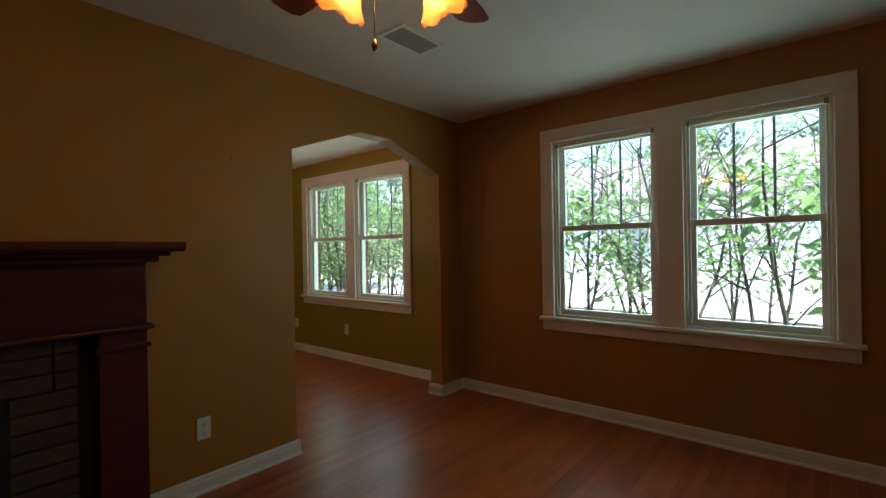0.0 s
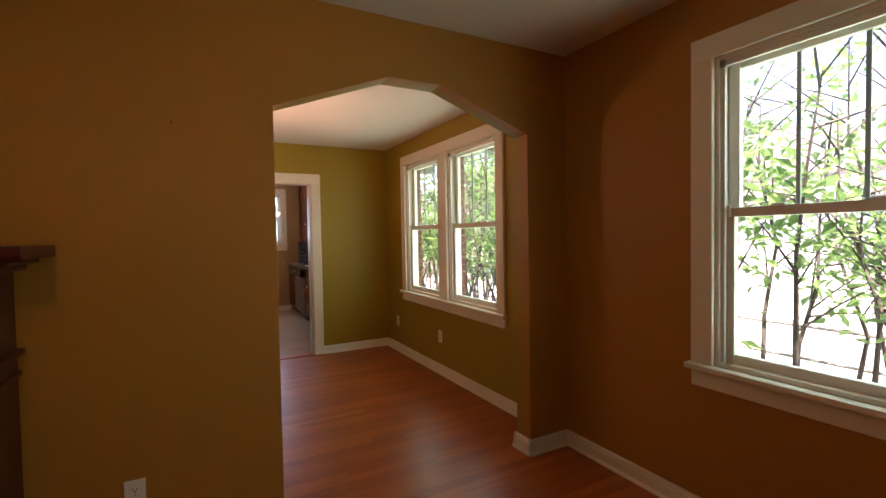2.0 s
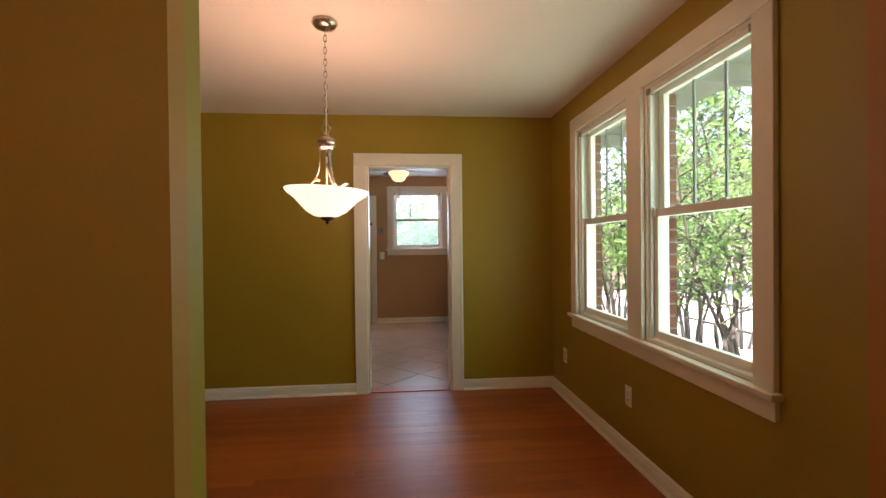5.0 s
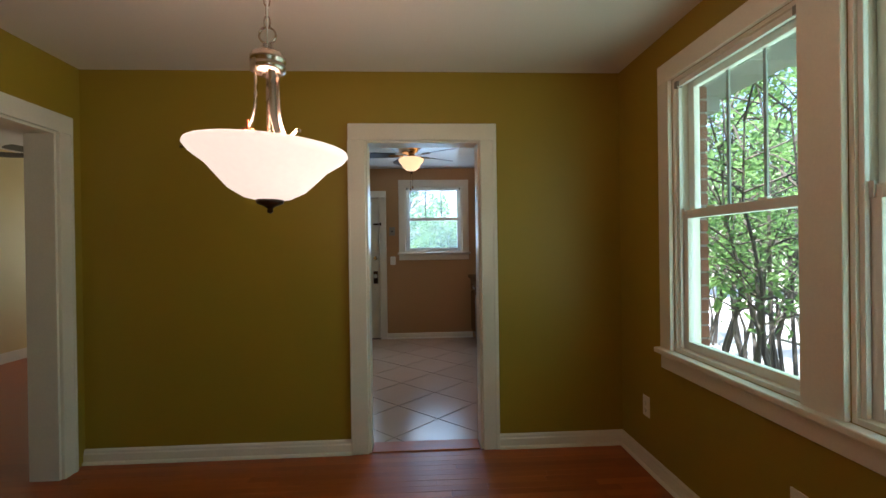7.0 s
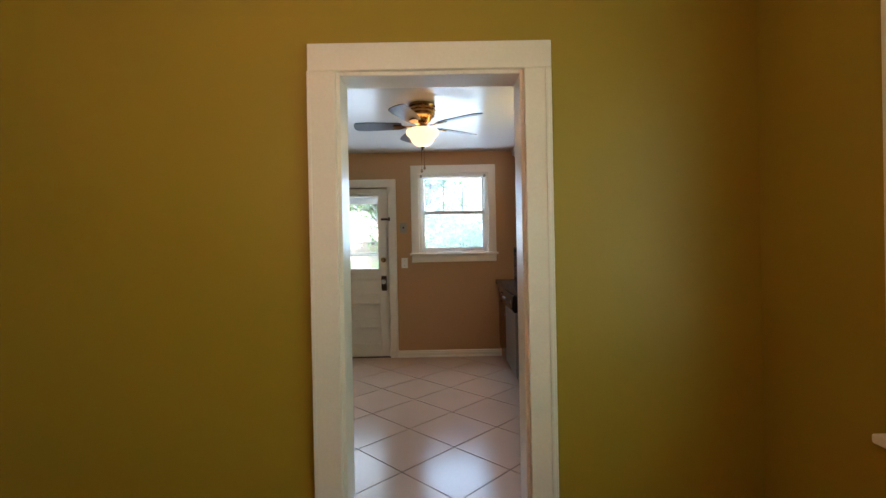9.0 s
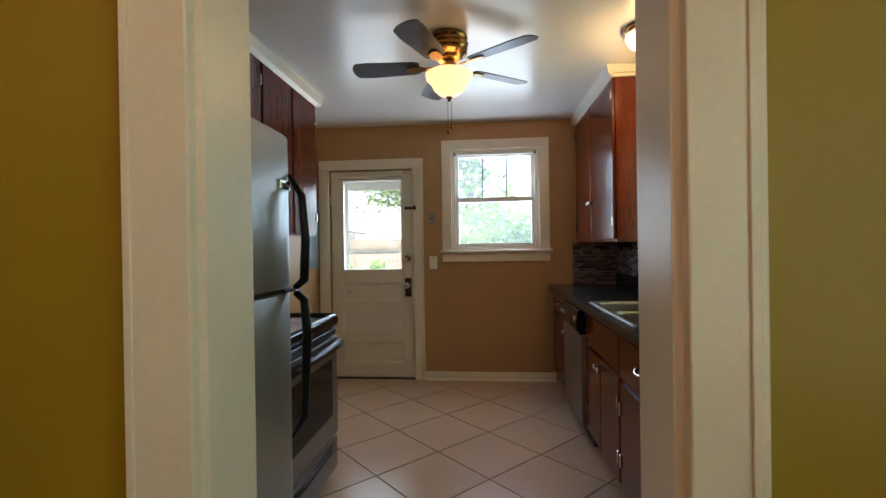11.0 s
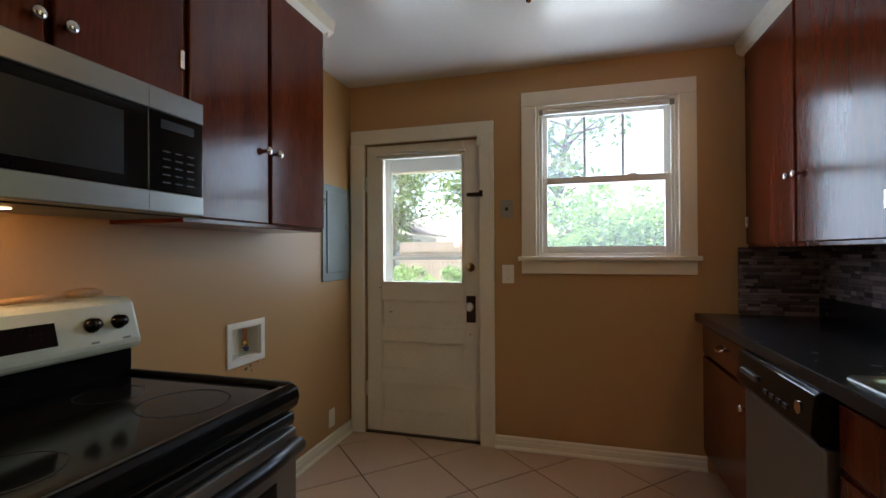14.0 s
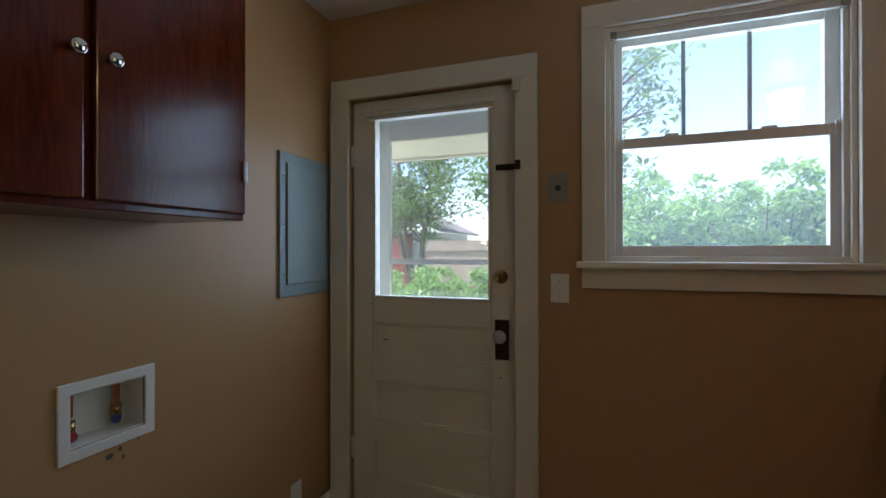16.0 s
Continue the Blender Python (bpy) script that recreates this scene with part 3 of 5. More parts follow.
cabinet("wall_cabinet", "dark cherry-stained wall cabinet by the dining doorway", -6.525, -5.385, KN, RF + 0.019, 1.262, UC, -1,
        [(-6.515, -5.965, 1.28, 2.34, None, 1.6, None), (-5.945, -5.395, 1.28, 2.34, None, 1.6, None)], group="upper cabinets")


def crown(name, x0, x1, yf, ny, yb, ends):
    prof = [(yf, UC - 0.03), (yf + 0.03 * ny, UC - 0.012), (yf + 0.04 * ny, CK), (yf - 0.06 * ny, CK), (yf - 0.06 * ny, UC - 0.0), (yf, UC)]
    ob = link(name, extrude_outline(prof, "x", x0, x1), TRIM)
    for x, s in ends:
        part("crown_return", boxes((min(x, x + 0.032 * s), max(x, x + 0.032 * s), min(yb, yf + 0.03 * ny), max(yb, yf + 0.03 * ny), UC - 0.01, CK), (min(x, x + 0.018 * s), max(x, x + 0.018 * s), min(yb, yf + 0.02 * ny), max(yb, yf + 0.02 * ny), UC - 0.03, UC - 0.01)), TRIM, ob, bevel=0.004)
    return tagged(ob, "white crown moulding above the wall cabinets", "crown moulding", "", "structure")


crown("trim_crown_left", -7.95, -5.385, LF, 1, KS, ((-7.913, -1),))
crown("trim_crown_right", BX + 0.004, -7.555, RF, -1, KN, ((-7.59, 1),))
crown("trim_crown_right_near", -6.56, -5.385, RF, -1, KN, ((-6.525, -1),))

BF = 2.99
KZ = 0.10
CT = 0.89           # counter top
cabinet("base_cabinet", "cherry-stained corner base cabinet with one drawer", BX + 0.004, -8.045, KN, BF, 0, 0.85, -1,
        [(-8.75, -8.06, 0.14, 0.66, -8.1, 0.58, None)], [(-8.75, -8.06, 0.68, 0.83)], kick=KZ, group="base cabinets")
cabinet("base_cabinet", "cherry-stained sink base cabinet with two doors", -7.425, -6.735, KN, BF, 0, 0.85, -1,
        [(-7.415, -7.087, 0.13, 0.63, -7.115, 0.58, -7.405), (-7.073, -6.745, 0.13, 0.63, -7.045, 0.58, -6.755), (-7.415, -6.745, 0.65, 0.825, None, 0, None)], body_top=0.69, kick=KZ, group="base cabinets")
cabinet("base_cabinet", "cherry-stained drawer base cabinet with chrome pulls", -6.731, -6.095, KN, BF, 0, 0.85, -1,
        [(-6.72, -6.105, 0.13, 0.61, -6.13, 0.45, -6.715)], [(-6.72, -6.105, 0.635, 0.825)], kick=KZ, group="base cabinets")
cabinet("base_cabinet", "cherry-stained base cabinet beside the doorway", -6.091, -5.385, KN, BF, 0, 0.85, -1,
        [(-6.08, -5.395, 0.13, 0.61, -5.43, 0.55, None)], [(-6.08, -5.395, 0.635, 0.825)], kick=KZ, group="base cabinets")


def dishwasher():
    ob = thing("dishwasher", "stainless dishwasher with a black control panel under the counter", "dishwasher")
    x0, x1 = -8.035, -7.435
    part("body", boxes((x0 - 0.004, x1 + 0.004, BF + 0.01, KN - 0.02, 0.1, 0.85)), GREYP, ob)
    part("door", boxes((x0, x1, BF - 0.045, BF + 0.009, 0.13, 0.685)), STEEL, ob, "brushed stainless door", bevel=0.008)
    y = BF
    panel = part("control_panel", extrude_outline([(y + 0.009, 0.69), (y - 0.05, 0.69), (y - 0.075, 0.72), (y - 0.065, 0.835), (y - 0.05, 0.845), (y + 0.009, 0.845)], "x", x0, x1), BLACK, ob, "glossy black control panel", bevel=0.004)
    part("handle", boxes((x0 + 0.06, x0 + 0.21, y - 0.082, y - 0.07, 0.765, 0.785)), STEEL, panel, bevel=0.003)
    for i in range(4):
        part("button", boxes((x0 + 0.27 + i * 0.05, x0 + 0.30 + i * 0.05, y - 0.076, y - 0.068, 0.745, 0.76)), BLACKM, panel)
    part("badge", lathe([(0, 0), (0.02, 0), (0.02, 0.004), (0, 0.005)], 16), CHROME, panel).matrix_basis = pose(x1 - 0.085, y - 0.069, 0.775, 90, 0, 0)
    part("kick_plate", boxes((x0, x1, y + 0.03, y + 0.05, 0.0, 0.12)), BLACKM, ob)


dishwasher()

SK = (-7.46, -6.58, 2.995, 3.465)


def counter():
    x0, x1, y0, y1 = BX + 0.003, -5.383, 2.95, KN - 0.003
    bm = sheet_with_holes(x0, x1, y0, y1, 0.038, [(SK[0] + 0.02, SK[1] - 0.02, SK[2] + 0.02, SK[3] - 0.02)])
    lay = Matrix(((1, 0, 0, 0), (0, 0, 1, 0), (0, -1, 0, CT), (0, 0, 0, 1)))
    bmesh.ops.transform(bm, matrix=lay, verts=bm.verts)
    ob = tagged(link("countertop", bm, COUNTER, 0.004), "black laminate countertop with a built-up front edge", "countertop")
    part("front_edge", boxes((x0, x1, y0 - 0.006, y0, CT - 0.043, CT + 0.002)), COUNTER, ob, bevel=0.005)
    part("upstand", boxes((x0 + 0.02, x1, KN - 0.022, KN - 0.003, CT, CT + 0.105)), COUNTER, ob, bevel=0.004)


counter()


def sink():
    x0, x1, y0, y1 = SK
    ob = thing("kitchen_sink", "double-bowl stainless steel drop-in sink", "sink")
    bowls = ((x0 + 0.03, (x0 + x1) / 2 - 0.012), ((x0 + x1) / 2 + 0.012, x1 - 0.03))
    b0, b1 = y0 + 0.028, y1 - 0.085

    def ring(bm, a, b, c, d, rad, z):
        """A loop of points round a rectangle with rounded corners."""
        out = []
        for cx, cy, q in ((b - rad, d - rad, 0), (a + rad, d - rad, 1), (a + rad, c + rad, 2), (b - rad, c + rad, 3)):
            for k in range(7):
                t = math.pi / 2 * (q + k / 6)
                out.append(bm.verts.new((cx + rad * math.cos(t), cy + rad * math.sin(t), z)))
        return out

    def skin(bm, a, b):
        for k in range(len(a)):
            bm.faces.new((a[k], a[(k + 1) % len(a)], b[(k + 1) % len(a)], b[k]))

    bm = bmesh.new()
    outer = [ring(bm, x0 + g, x1 - g, y0 + g, y1 - g, 0.045, z) for g, z in ((0, CT + 0.0005), (0.003, CT + 0.006), (0.008, CT + 0.007), (0.014, CT + 0.004))]
    for a, b in zip(outer, outer[1:]):
        skin(bm, a, b)
    inner = [ring(bm, u0 - 0.004, u1 + 0.004, b0 - 0.004, b1 + 0.004, 0.064, CT + 0.004) for u0, u1 in bowls]
    edges = []
    for loop in (outer[-1], *inner):
        for k in range(len(loop)):
            e = bm.edges.get((loop[k], loop[(k + 1) % len(loop)])) or bm.edges.new((loop[k], loop[(k + 1) % len(loop)]))
            edges.append(e)
    bmesh.ops.triangle_fill(bm, use_beauty=True, edges=edges)
    part("rim", bm, STEEL, ob, "brushed rim with a raised edge")
    for u0, u1 in bowls:
        bm = bmesh.new()
        rows = [ring(bm, u0 - 0.004 + g, u1 + 0.004 - g, b0 - 0.004 + g, b1 + 0.004 - g, 0.064, CT + z) for g, z in ((0, 0.004), (0.004, 0.001), (0.008, -0.01), (0.018, -0.13), (0.028, -0.16), (0.05, -0.173))]
        for a, b in zip(rows, rows[1:]):
            skin(bm, a, b)
        bm.faces.new(rows[-1])
        part("bowl", bm, STEEL, ob, smooth=True)
        part("drain", lathe([(0, 0), (0.045, 0), (0.05, 0.004), (0.03, 0.002), (0, 0.001)], 20, (u0 + u1) / 2, (b0 + b1) / 2, CT - 0.172), CHROME, ob, smooth=True)
    f = thing("faucet", "brushed nickel kitchen faucet with a curved spout", "faucet")
    fx, fy = -7.08, 3.425
    part("base_plate", boxes((fx - 0.12, fx + 0.12, fy - 0.028, fy + 0.028, CT + 0.006, CT + 0.018)), NICKEL, f, bevel=0.005)
    part("body", lathe([(0, 0), (0.024, 0), (0.021, 0.05), (0.020, 0.09), (0.012, 0.105), (0, 0.107)], 20, fx, fy, CT + 0.018), NICKEL, f, smooth=True)
    part("spout", tube([(fx, fy, CT + 0.07), (fx - 0.01, fy - 0.05, CT + 0.118), (fx - 0.02, fy - 0.12, CT + 0.142), (fx - 0.028, fy - 0.18, CT + 0.15), (fx - 0.034, fy - 0.215, CT + 0.146), (fx - 0.036, fy - 0.228, CT + 0.128)], [0.013, 0.011, 0.010, 0.010, 0.011, 0.011], 10), NICKEL, f, smooth=True)
    part("lever", tube([(fx, fy, CT + 0.118), (fx - 0.008, fy - 0.01, CT + 0.145), (fx - 0.025, fy - 0.07, CT + 0.168)], [0.01, 0.008, 0.006]), NICKEL, f, smooth=True)
    s = thing("side_sprayer", "brushed nickel side sprayer on the sink deck", "sprayer")
    part("base", lathe([(0, 0), (0.024, 0), (0.022, 0.015), (0.014, 0.02), (0, 0.02)], 16, -6.76, fy, CT + 0.006), NICKEL, s, smooth=True)
    part("head", lathe([(0, 0), (0.011, 0), (0.012, 0.06), (0.019, 0.09), (0.018, 0.11), (0, 0.115)], 16, -6.76, fy, CT + 0.025), NICKEL, s, smooth=True)


sink()


def mosaic(name, m, u0, u1, z0, z1, skip=()):
    """Linear mosaic of thin strips of mixed length."""
    rnd = random.Random(5)
    bm = bmesh.new()
    z = z0
    while z + 0.012 < z1:
        h = rnd.choice((0.015, 0.018, 0.022))
        u = u0 - rnd.random() * 0.08
        while u < u1:
            w = rnd.choice((0.04, 0.06, 0.08, 0.11))
            a, b = max(u, u0), min(u + w - 0.002, u1)
            if b - a > 0.006 and not any(a < s[1] and b > s[0] and z < s[3] and z + h > s[2] for s in skip):
                box(bm, a, b, -0.005 - rnd.random() * 0.002, 0.001, z, min(z + h - 0.002, z1))
            u += w
        z += h
    base = link(name, sheet_with_holes(u0, u1, z0, z1, 0.005, skip), GROUT)
    base.matrix_world = m @ pose(0, -0.005, 0)
    tagged(base, "dark grout bed behind the mosaic", "backsplash", "", "structure")
    me = bpy.data.meshes.new("mosaic_strips")
    bm.to_mesh(me)
    bm.free()
    me.materials.append(MOSAIC)
    st = new("mosaic_strips", me)
    st.parent = base
    tagged(st, "dark linear glass and stone mosaic strips", "", "", "stuff")


mosaic("backsplash_north", NORTHK, BX + 0.003, KX1, CT + 0.105, 1.262, [(W4[0] - 0.125, W4[1] + 0.125, W4[2] - 0.03, 2.3)])
mosaic("backsplash_back", BACK, 3.165, KN - 0.012, CT + 0.002, 1.262)


def refrigerator():
    x0, x1, yb, yf, top, split = -6.24, -5.48, KS + 0.05, 1.64, 1.664, 1.095
    ob = thing("refrigerator", "top-freezer refrigerator with stainless-look doors and black handles", "refrigerator")
    part("cabinet", boxes((x0 + 0.005, x1 - 0.005, yb, yf - 0.075, 0.03, top - 0.015)), GREYP, ob, "dark grey textured side", bevel=0.006)
    part("grille", boxes((x0 + 0.01, x1 - 0.01, yf - 0.1, yf - 0.05, 0.0, 0.08)), BLACKM, ob)
    for nm, z0, z1 in (("refrigerator_door", 0.09, split - 0.008), ("freezer_door", split + 0.008, top)):
        bow = [(x0 + (x1 - x0) * k / 24, yf - 0.022 * abs(k / 12 - 1) ** 9) for k in range(25)]
        d = part(nm, extrude_outline([(x1, yf - 0.07), (x0, yf - 0.07), *bow], "z", z0, z1), FRIDGE, ob, bevel=0.006)
        for p in d.data.polygons:
            p.use_smooth = abs(p.normal.z) < 0.5 and p.normal.y > 0.1
        if nm == "freezer_door":
            zs = [z0 + 0.0, z0 + 0.03, z0 + 0.18, z1 - 0.22, z1 - 0.14]
        else:
            zs = [z1 - 0.0, z1 - 0.03, z1 - 0.16, z1 - 0.46, z1 - 0.54]
        hx = x0 + 0.035
        part("handle", tube([(hx, yf + 0.015, zs[0]), (hx, yf + 0.05, zs[1]), (hx, yf + 0.058, zs[2]), (hx, yf + 0.045, zs[3]), (hx, yf - 0.002, zs[4])], [0.013, 0.017, 0.017, 0.015, 0.008], 12), BLACKM, d, "curved black handle", smooth=True)
        if nm == "freezer_door":
            part("badge", boxes((x0 + 0.047, x0 + 0.127, yf - 0.008, yf + 0.006, 1.463, 1.495)), CHROME, d, "chrome badge", bevel=0.002)
            part("badge_lettering", boxes((x0 + 0.058, x0 + 0.116, yf + 0.006, yf + 0.0066, 1.473, 1.485)), GREYP, d)
    # Gasket brought forward as a black strip, to darken the gap between doors.
    part("gasket_gap_fill", boxes((x0 + 0.01, x1 - 0.01, yf - 0.066, yf - 0.012, split - 0.0078, split + 0.0078)), BLACKM, ob)
    part("hinge_cover", boxes((x0 + 0.0, x0 + 0.07, yf - 0.03, yf + 0.03, split - 0.004, split + 0.004)), STEEL, ob, bevel=0.002)


refrigerator()


def cook_range():
    x0, x1, yb, yf = -7.01, -6.26, KS + 0.10, 1.50
    ob = thing("electric_range", "electric range with black glass cooktop and stainless oven door", "stove")
    part("body", boxes((x0 + 0.004, x1 - 0.004, yb, yf, 0.02, 0.855)), GREYP, ob, bevel=0.003)
    part("cooktop", boxes((x0, x1, yb + 0.08, yf + 0.001, 0.855, 0.880)), BLACK, ob, "black ceramic glass cooktop", bevel=0.008)
    for a in (x0, x1 - 0.02):
        part("cooktop_rim", boxes((a, a + 0.02, yb + 0.08, yf + 0.03, 0.8795, 0.893)), BLACKM, ob, bevel=0.006)
    for cx, cy, r in ((x0 + 0.19, yf - 0.15, 0.10), (x1 - 0.19, yf - 0.15, 0.085), (x0 + 0.19, yb + 0.24, 0.075), (x1 - 0.19, yb + 0.24, 0.10)):
        part("burner_ring", lathe([(r, 0), (r + 0.004, 0), (r + 0.004, 0.0006), (r, 0.0006)], 40, cx, cy, 0.8801), BLACKM, ob)
    part("cooktop_nose", extrude_outline([(yf, 0.815), (yf + 0.03, 0.818), (yf + 0.046, 0.832), (yf + 0.052, 0.855), (yf + 0.046, 0.880), (yf + 0.030, 0.890), (yf + 0.012, 0.888), (yf, 0.8805)], "x", x0 + 0.002, x1 - 0.002), BLACK, ob, "rounded black front edge", bevel=0.004)
    part("front_rail", extrude_outline([(yf, 0.772), (yf + 0.032, 0.776), (yf + 0.038, 0.795), (yf + 0.034, 0.812), (yf, 0.813)], "x", x0 + 0.004, x1 - 0.004), BLACKM, ob, "black vent rail under the cooktop", bevel=0.004)
    door = part("oven_door", boxes((x0, x1, yf, yf + 0.04, 0.24, 0.77)), STEEL, ob, "stainless oven door", bevel=0.006)
    part("oven_window", boxes((x0 + 0.09, x1 - 0.09, yf + 0.039, yf + 0.043, 0.36, 0.66)), BLACK, door, "dark oven window", bevel=0.002)
    part("oven_handle", tube([(x0 + 0.03, yf + 0.03, 0.72), (x0 + 0.04, yf + 0.07, 0.74), (x0 + 0.2, yf + 0.095, 0.75), (x1 - 0.2, yf + 0.095, 0.75), (x1 - 0.04, yf + 0.07, 0.74), (x1 - 0.03, yf + 0.03, 0.72)], 0.021, 12), BLACKM, door, "bowed black handle", smooth=True)
    dr = part("storage_drawer", boxes((x0, x1, yf, yf + 0.035, 0.05, 0.225)), STEEL, ob, bevel=0.006)
    part("drawer_handle", tube([(x0 + 0.05, yf + 0.03, 0.19), (x0 + 0.2, yf + 0.06, 0.205), (x1 - 0.2, yf + 0.06, 0.205), (x1 - 0.05, yf + 0.03, 0.19)], 0.012, 10), BLACKM, dr, smooth=True)
    part("backguard_base", boxes((x0 + 0.005, x1 - 0.005, yb, yb + 0.09, 0.855, 0.965)), BLACK, ob, bevel=0.004)
    g = part("backguard", extrude_outline([(yb, 0.965), (yb + 0.14, 0.965), (yb + 0.153, 0.985), (yb + 0.118, 1.10), (yb + 0.10, 1.117), (yb, 1.117)], "x", x0 + 0.02, x1 - 0.005), CONSOLE, ob, "pale control console, tinted for green window light", bevel=0.012)
    tilt = math.degrees(math.atan2(0.14, 0.04))
    for cx in (x0 + 0.085, x0 + 0.16, x1 - 0.16, x1 - 0.085):
        k = part("control_knob", lathe([(0, 0), (0.021, 0), (0.021, 0.005), (0.017, 0.008), (0.015, 0.024), (0, 0.025)], 20), BLACK, g, "black control knob", smooth=True)
        k.matrix_basis = pose(cx, yb + 0.134, 1.050, -tilt, 0, 0)
    for cx in (x0 + 0.12, x1 - 0.12):
        for z, w in ((1.004, 0.022),):
          for o in (-0.06, 0.03):
            t = part("printed_mark", boxes((cx + o, cx + o + w, 0, 0.0006, -0.003, 0.003)), GREYP, g)
            t.matrix_basis = pose(0, yb + 0.1605 - (z - 0.97) * 0.2857, z, 15.9, 0, 0)
    part("display", boxes((x0 + 0.25, x1 - 0.25, -0.001, 0.001, -0.03, 0.03)), BLACK, g, "dark clock display").matrix_basis = pose(0, yb + 0.137, 1.042, 15.9, 0, 0)
    for k, (dy, lift) in enumerate(((0.028, 0), (0.05, 0.004), (0.074, 0.002))):
        sp = thing("wooden_spoon", "tan wooden cooking spoon lying on the range console", "utensil", group="spoons on the range")
        tip = x0 + 0.10 + 0.025 * k
        bm = bmesh.new()
        bmesh.ops.create_uvsphere(bm, u_segments=16, v_segments=8, radius=1.0)
        bmesh.ops.transform(bm, matrix=Matrix.Translation((tip, yb + 0.05 + 0.008 * k, 1.133 + lift)) @ Matrix.Diagonal((0.036, 0.02, 0.013, 1)), verts=bm.verts)
        part("bowl", bm, WOODEN, sp, smooth=True)
        part("handle", tube([(tip + 0.02, yb + 0.05 + 0.008 * k, 1.134 + lift), (tip + 0.12, yb + dy, 1.128 + lift), (tip + 0.30, yb + dy, 1.1235)], [0.007, 0.006, 0.0065]), WOODEN, sp, smooth=True)


cook_range()


def microwave():
    x0, x1, yb, yf, z0, z1 = -7.072, -6.295, KS + 0.004, 1.17, 1.36, 1.708
    ob = thing("microwave", "over-the-range microwave with stainless trim and black glass door", "microwave")
    part("body", boxes((x0, x1, yb, yf - 0.04, z0, z1)), GREYP, ob, bevel=0.004)
    part("top_trim", boxes((x0, x1, yf - 0.04, yf, z1 - 0.065, z1)), STEEL, ob, bevel=0.004)
    part("bottom_trim", boxes((x0, x1, yf - 0.04, yf, z0, z0 + 0.06)), STEEL, ob, bevel=0.004)
    d = part("door", boxes((x0 + 0.19, x1, yf - 0.04, yf - 0.003, z0 + 0.061, z1 - 0.066)), BLACK, ob, "black glass door", bevel=0.003)
    part("door_window", boxes((x0 + 0.26, x1 - 0.07, yf - 0.004, yf - 0.0015, z0 + 0.09, z1 - 0.095)), BLACKM, d, "dark mesh window")
    c = part("control_panel", boxes((x0, x0 + 0.188, yf - 0.04, yf - 0.003, z0 + 0.061, z1 - 0.066)), BLACK, ob, "black control panel", bevel=0.003)
    for i in range(5):
        for j in range(3):
            part("keypad_mark", boxes((x0 + 0.035 + j * 0.042, x0 + 0.06 + j * 0.042, yf - 0.0032, yf - 0.0022, z0 + 0.085 + i * 0.022, z0 + 0.0885 + i * 0.022)), BLACKM, c)
    part("display", boxes((x0 + 0.035, x0 + 0.15, yf - 0.0032, yf - 0.0022, z1 - 0.11, z1 - 0.085)), BLACKM, c)
    for a, b in ((z1 - 0.064, z1 - 0.001), (z0 + 0.001, z0 + 0.059)):
        part("trim_seam", boxes((x0 + 0.1875, x0 + 0.1895, yf - 0.01, yf + 0.0006, a, b)), GREYP, ob)
    part("task_light_lens", boxes((x0 + 0.40, x0 + 0.54, yb + 0.16, yb + 0.22, z0 - 0.007, z0 - 0.0045)), BULBW, ob, "lit task light lens")
    bulb((x0 + 0.47), yb + 0.19, z0 - 0.03, 0.35, (1.0, 0.60, 0.26), 0.02)
    part("handle_groove", boxes((x0 + 0.1885, x0 + 0.1895, yf - 0.03, yf - 0.002, z0 + 0.06, z1 - 0.066)), GREYP, ob)
    part("vent_plate", boxes((x0 + 0.02, x1 - 0.02, yb + 0.05, yf - 0.06, z0 - 0.004, z0)), BLACKM, ob)


microwave()


def ceiling_fan(name, label, x, y, top, body, hub_z, blade_len, angle, blade_mat, pitch=12):
    """Hub, motor housing and five blades; the light kit is added by the caller."""
    ob = thing(name, label, "ceiling fan", pose(x, y, 0))
    part("motor_housing", lathe(body, 40), BRASS, ob, "antique brass ribbed housing", smooth=False)
    for i in range(5):
        a = radians(angle + 72 * i)
        m = Matrix.Rotation(a, 4, "Z") @ Matrix.Translation((0, 0, hub_z)) @ Matrix.Rotation(radians(pitch), 4, "X")
        r0, r1 = 0.16, blade_len
        pts = [(r0, -0.045), (r0 + 0.03, -0.055), (r1 - 0.09, -0.068), (r1 - 0.02, -0.062), (r1, -0.035), (r1 + 0.004, 0), (r1, 0.035), (r1 - 0.02, 0.062), (r1 - 0.09, 0.068), (r0 + 0.03, 0.055), (r0, 0.045)]
        bm = extrude_outline(pts, "z", -0.003, 0.003)
        bmesh.ops.transform(bm, matrix=m, verts=bm.verts)
        b = part("blade", bm, blade_mat, ob, "dark wood blade")
        bm = extrude_outline([(0.08, -0.014), (0.13, -0.012), (0.17, -0.03), (0.22, -0.026), (0.235, 0), (0.22, 0.026), (0.17, 0.03), (0.13, 0.012), (0.08, 0.014)], "z", -0.012, -0.004)
        bmesh.ops.transform(bm, matrix=m, verts=bm.verts)
        part("blade_iron", bm, BRASS, b, "brass blade bracket", bevel=0.002)
    return ob


def pull_chain(ob, x, y, z0, z1):
    c = part("pull_chain", tube([(x, y, z0), (x, y, z1)], 0.0016, 6), BRASS, ob)
    part("fob", lathe([(0, 0), (0.006, 0.004), (0.009, 0.015), (0.005, 0.03), (0, 0.034)], 12, x, y, z1 - 0.03), BRASS, c, "small turned fob", smooth=True)


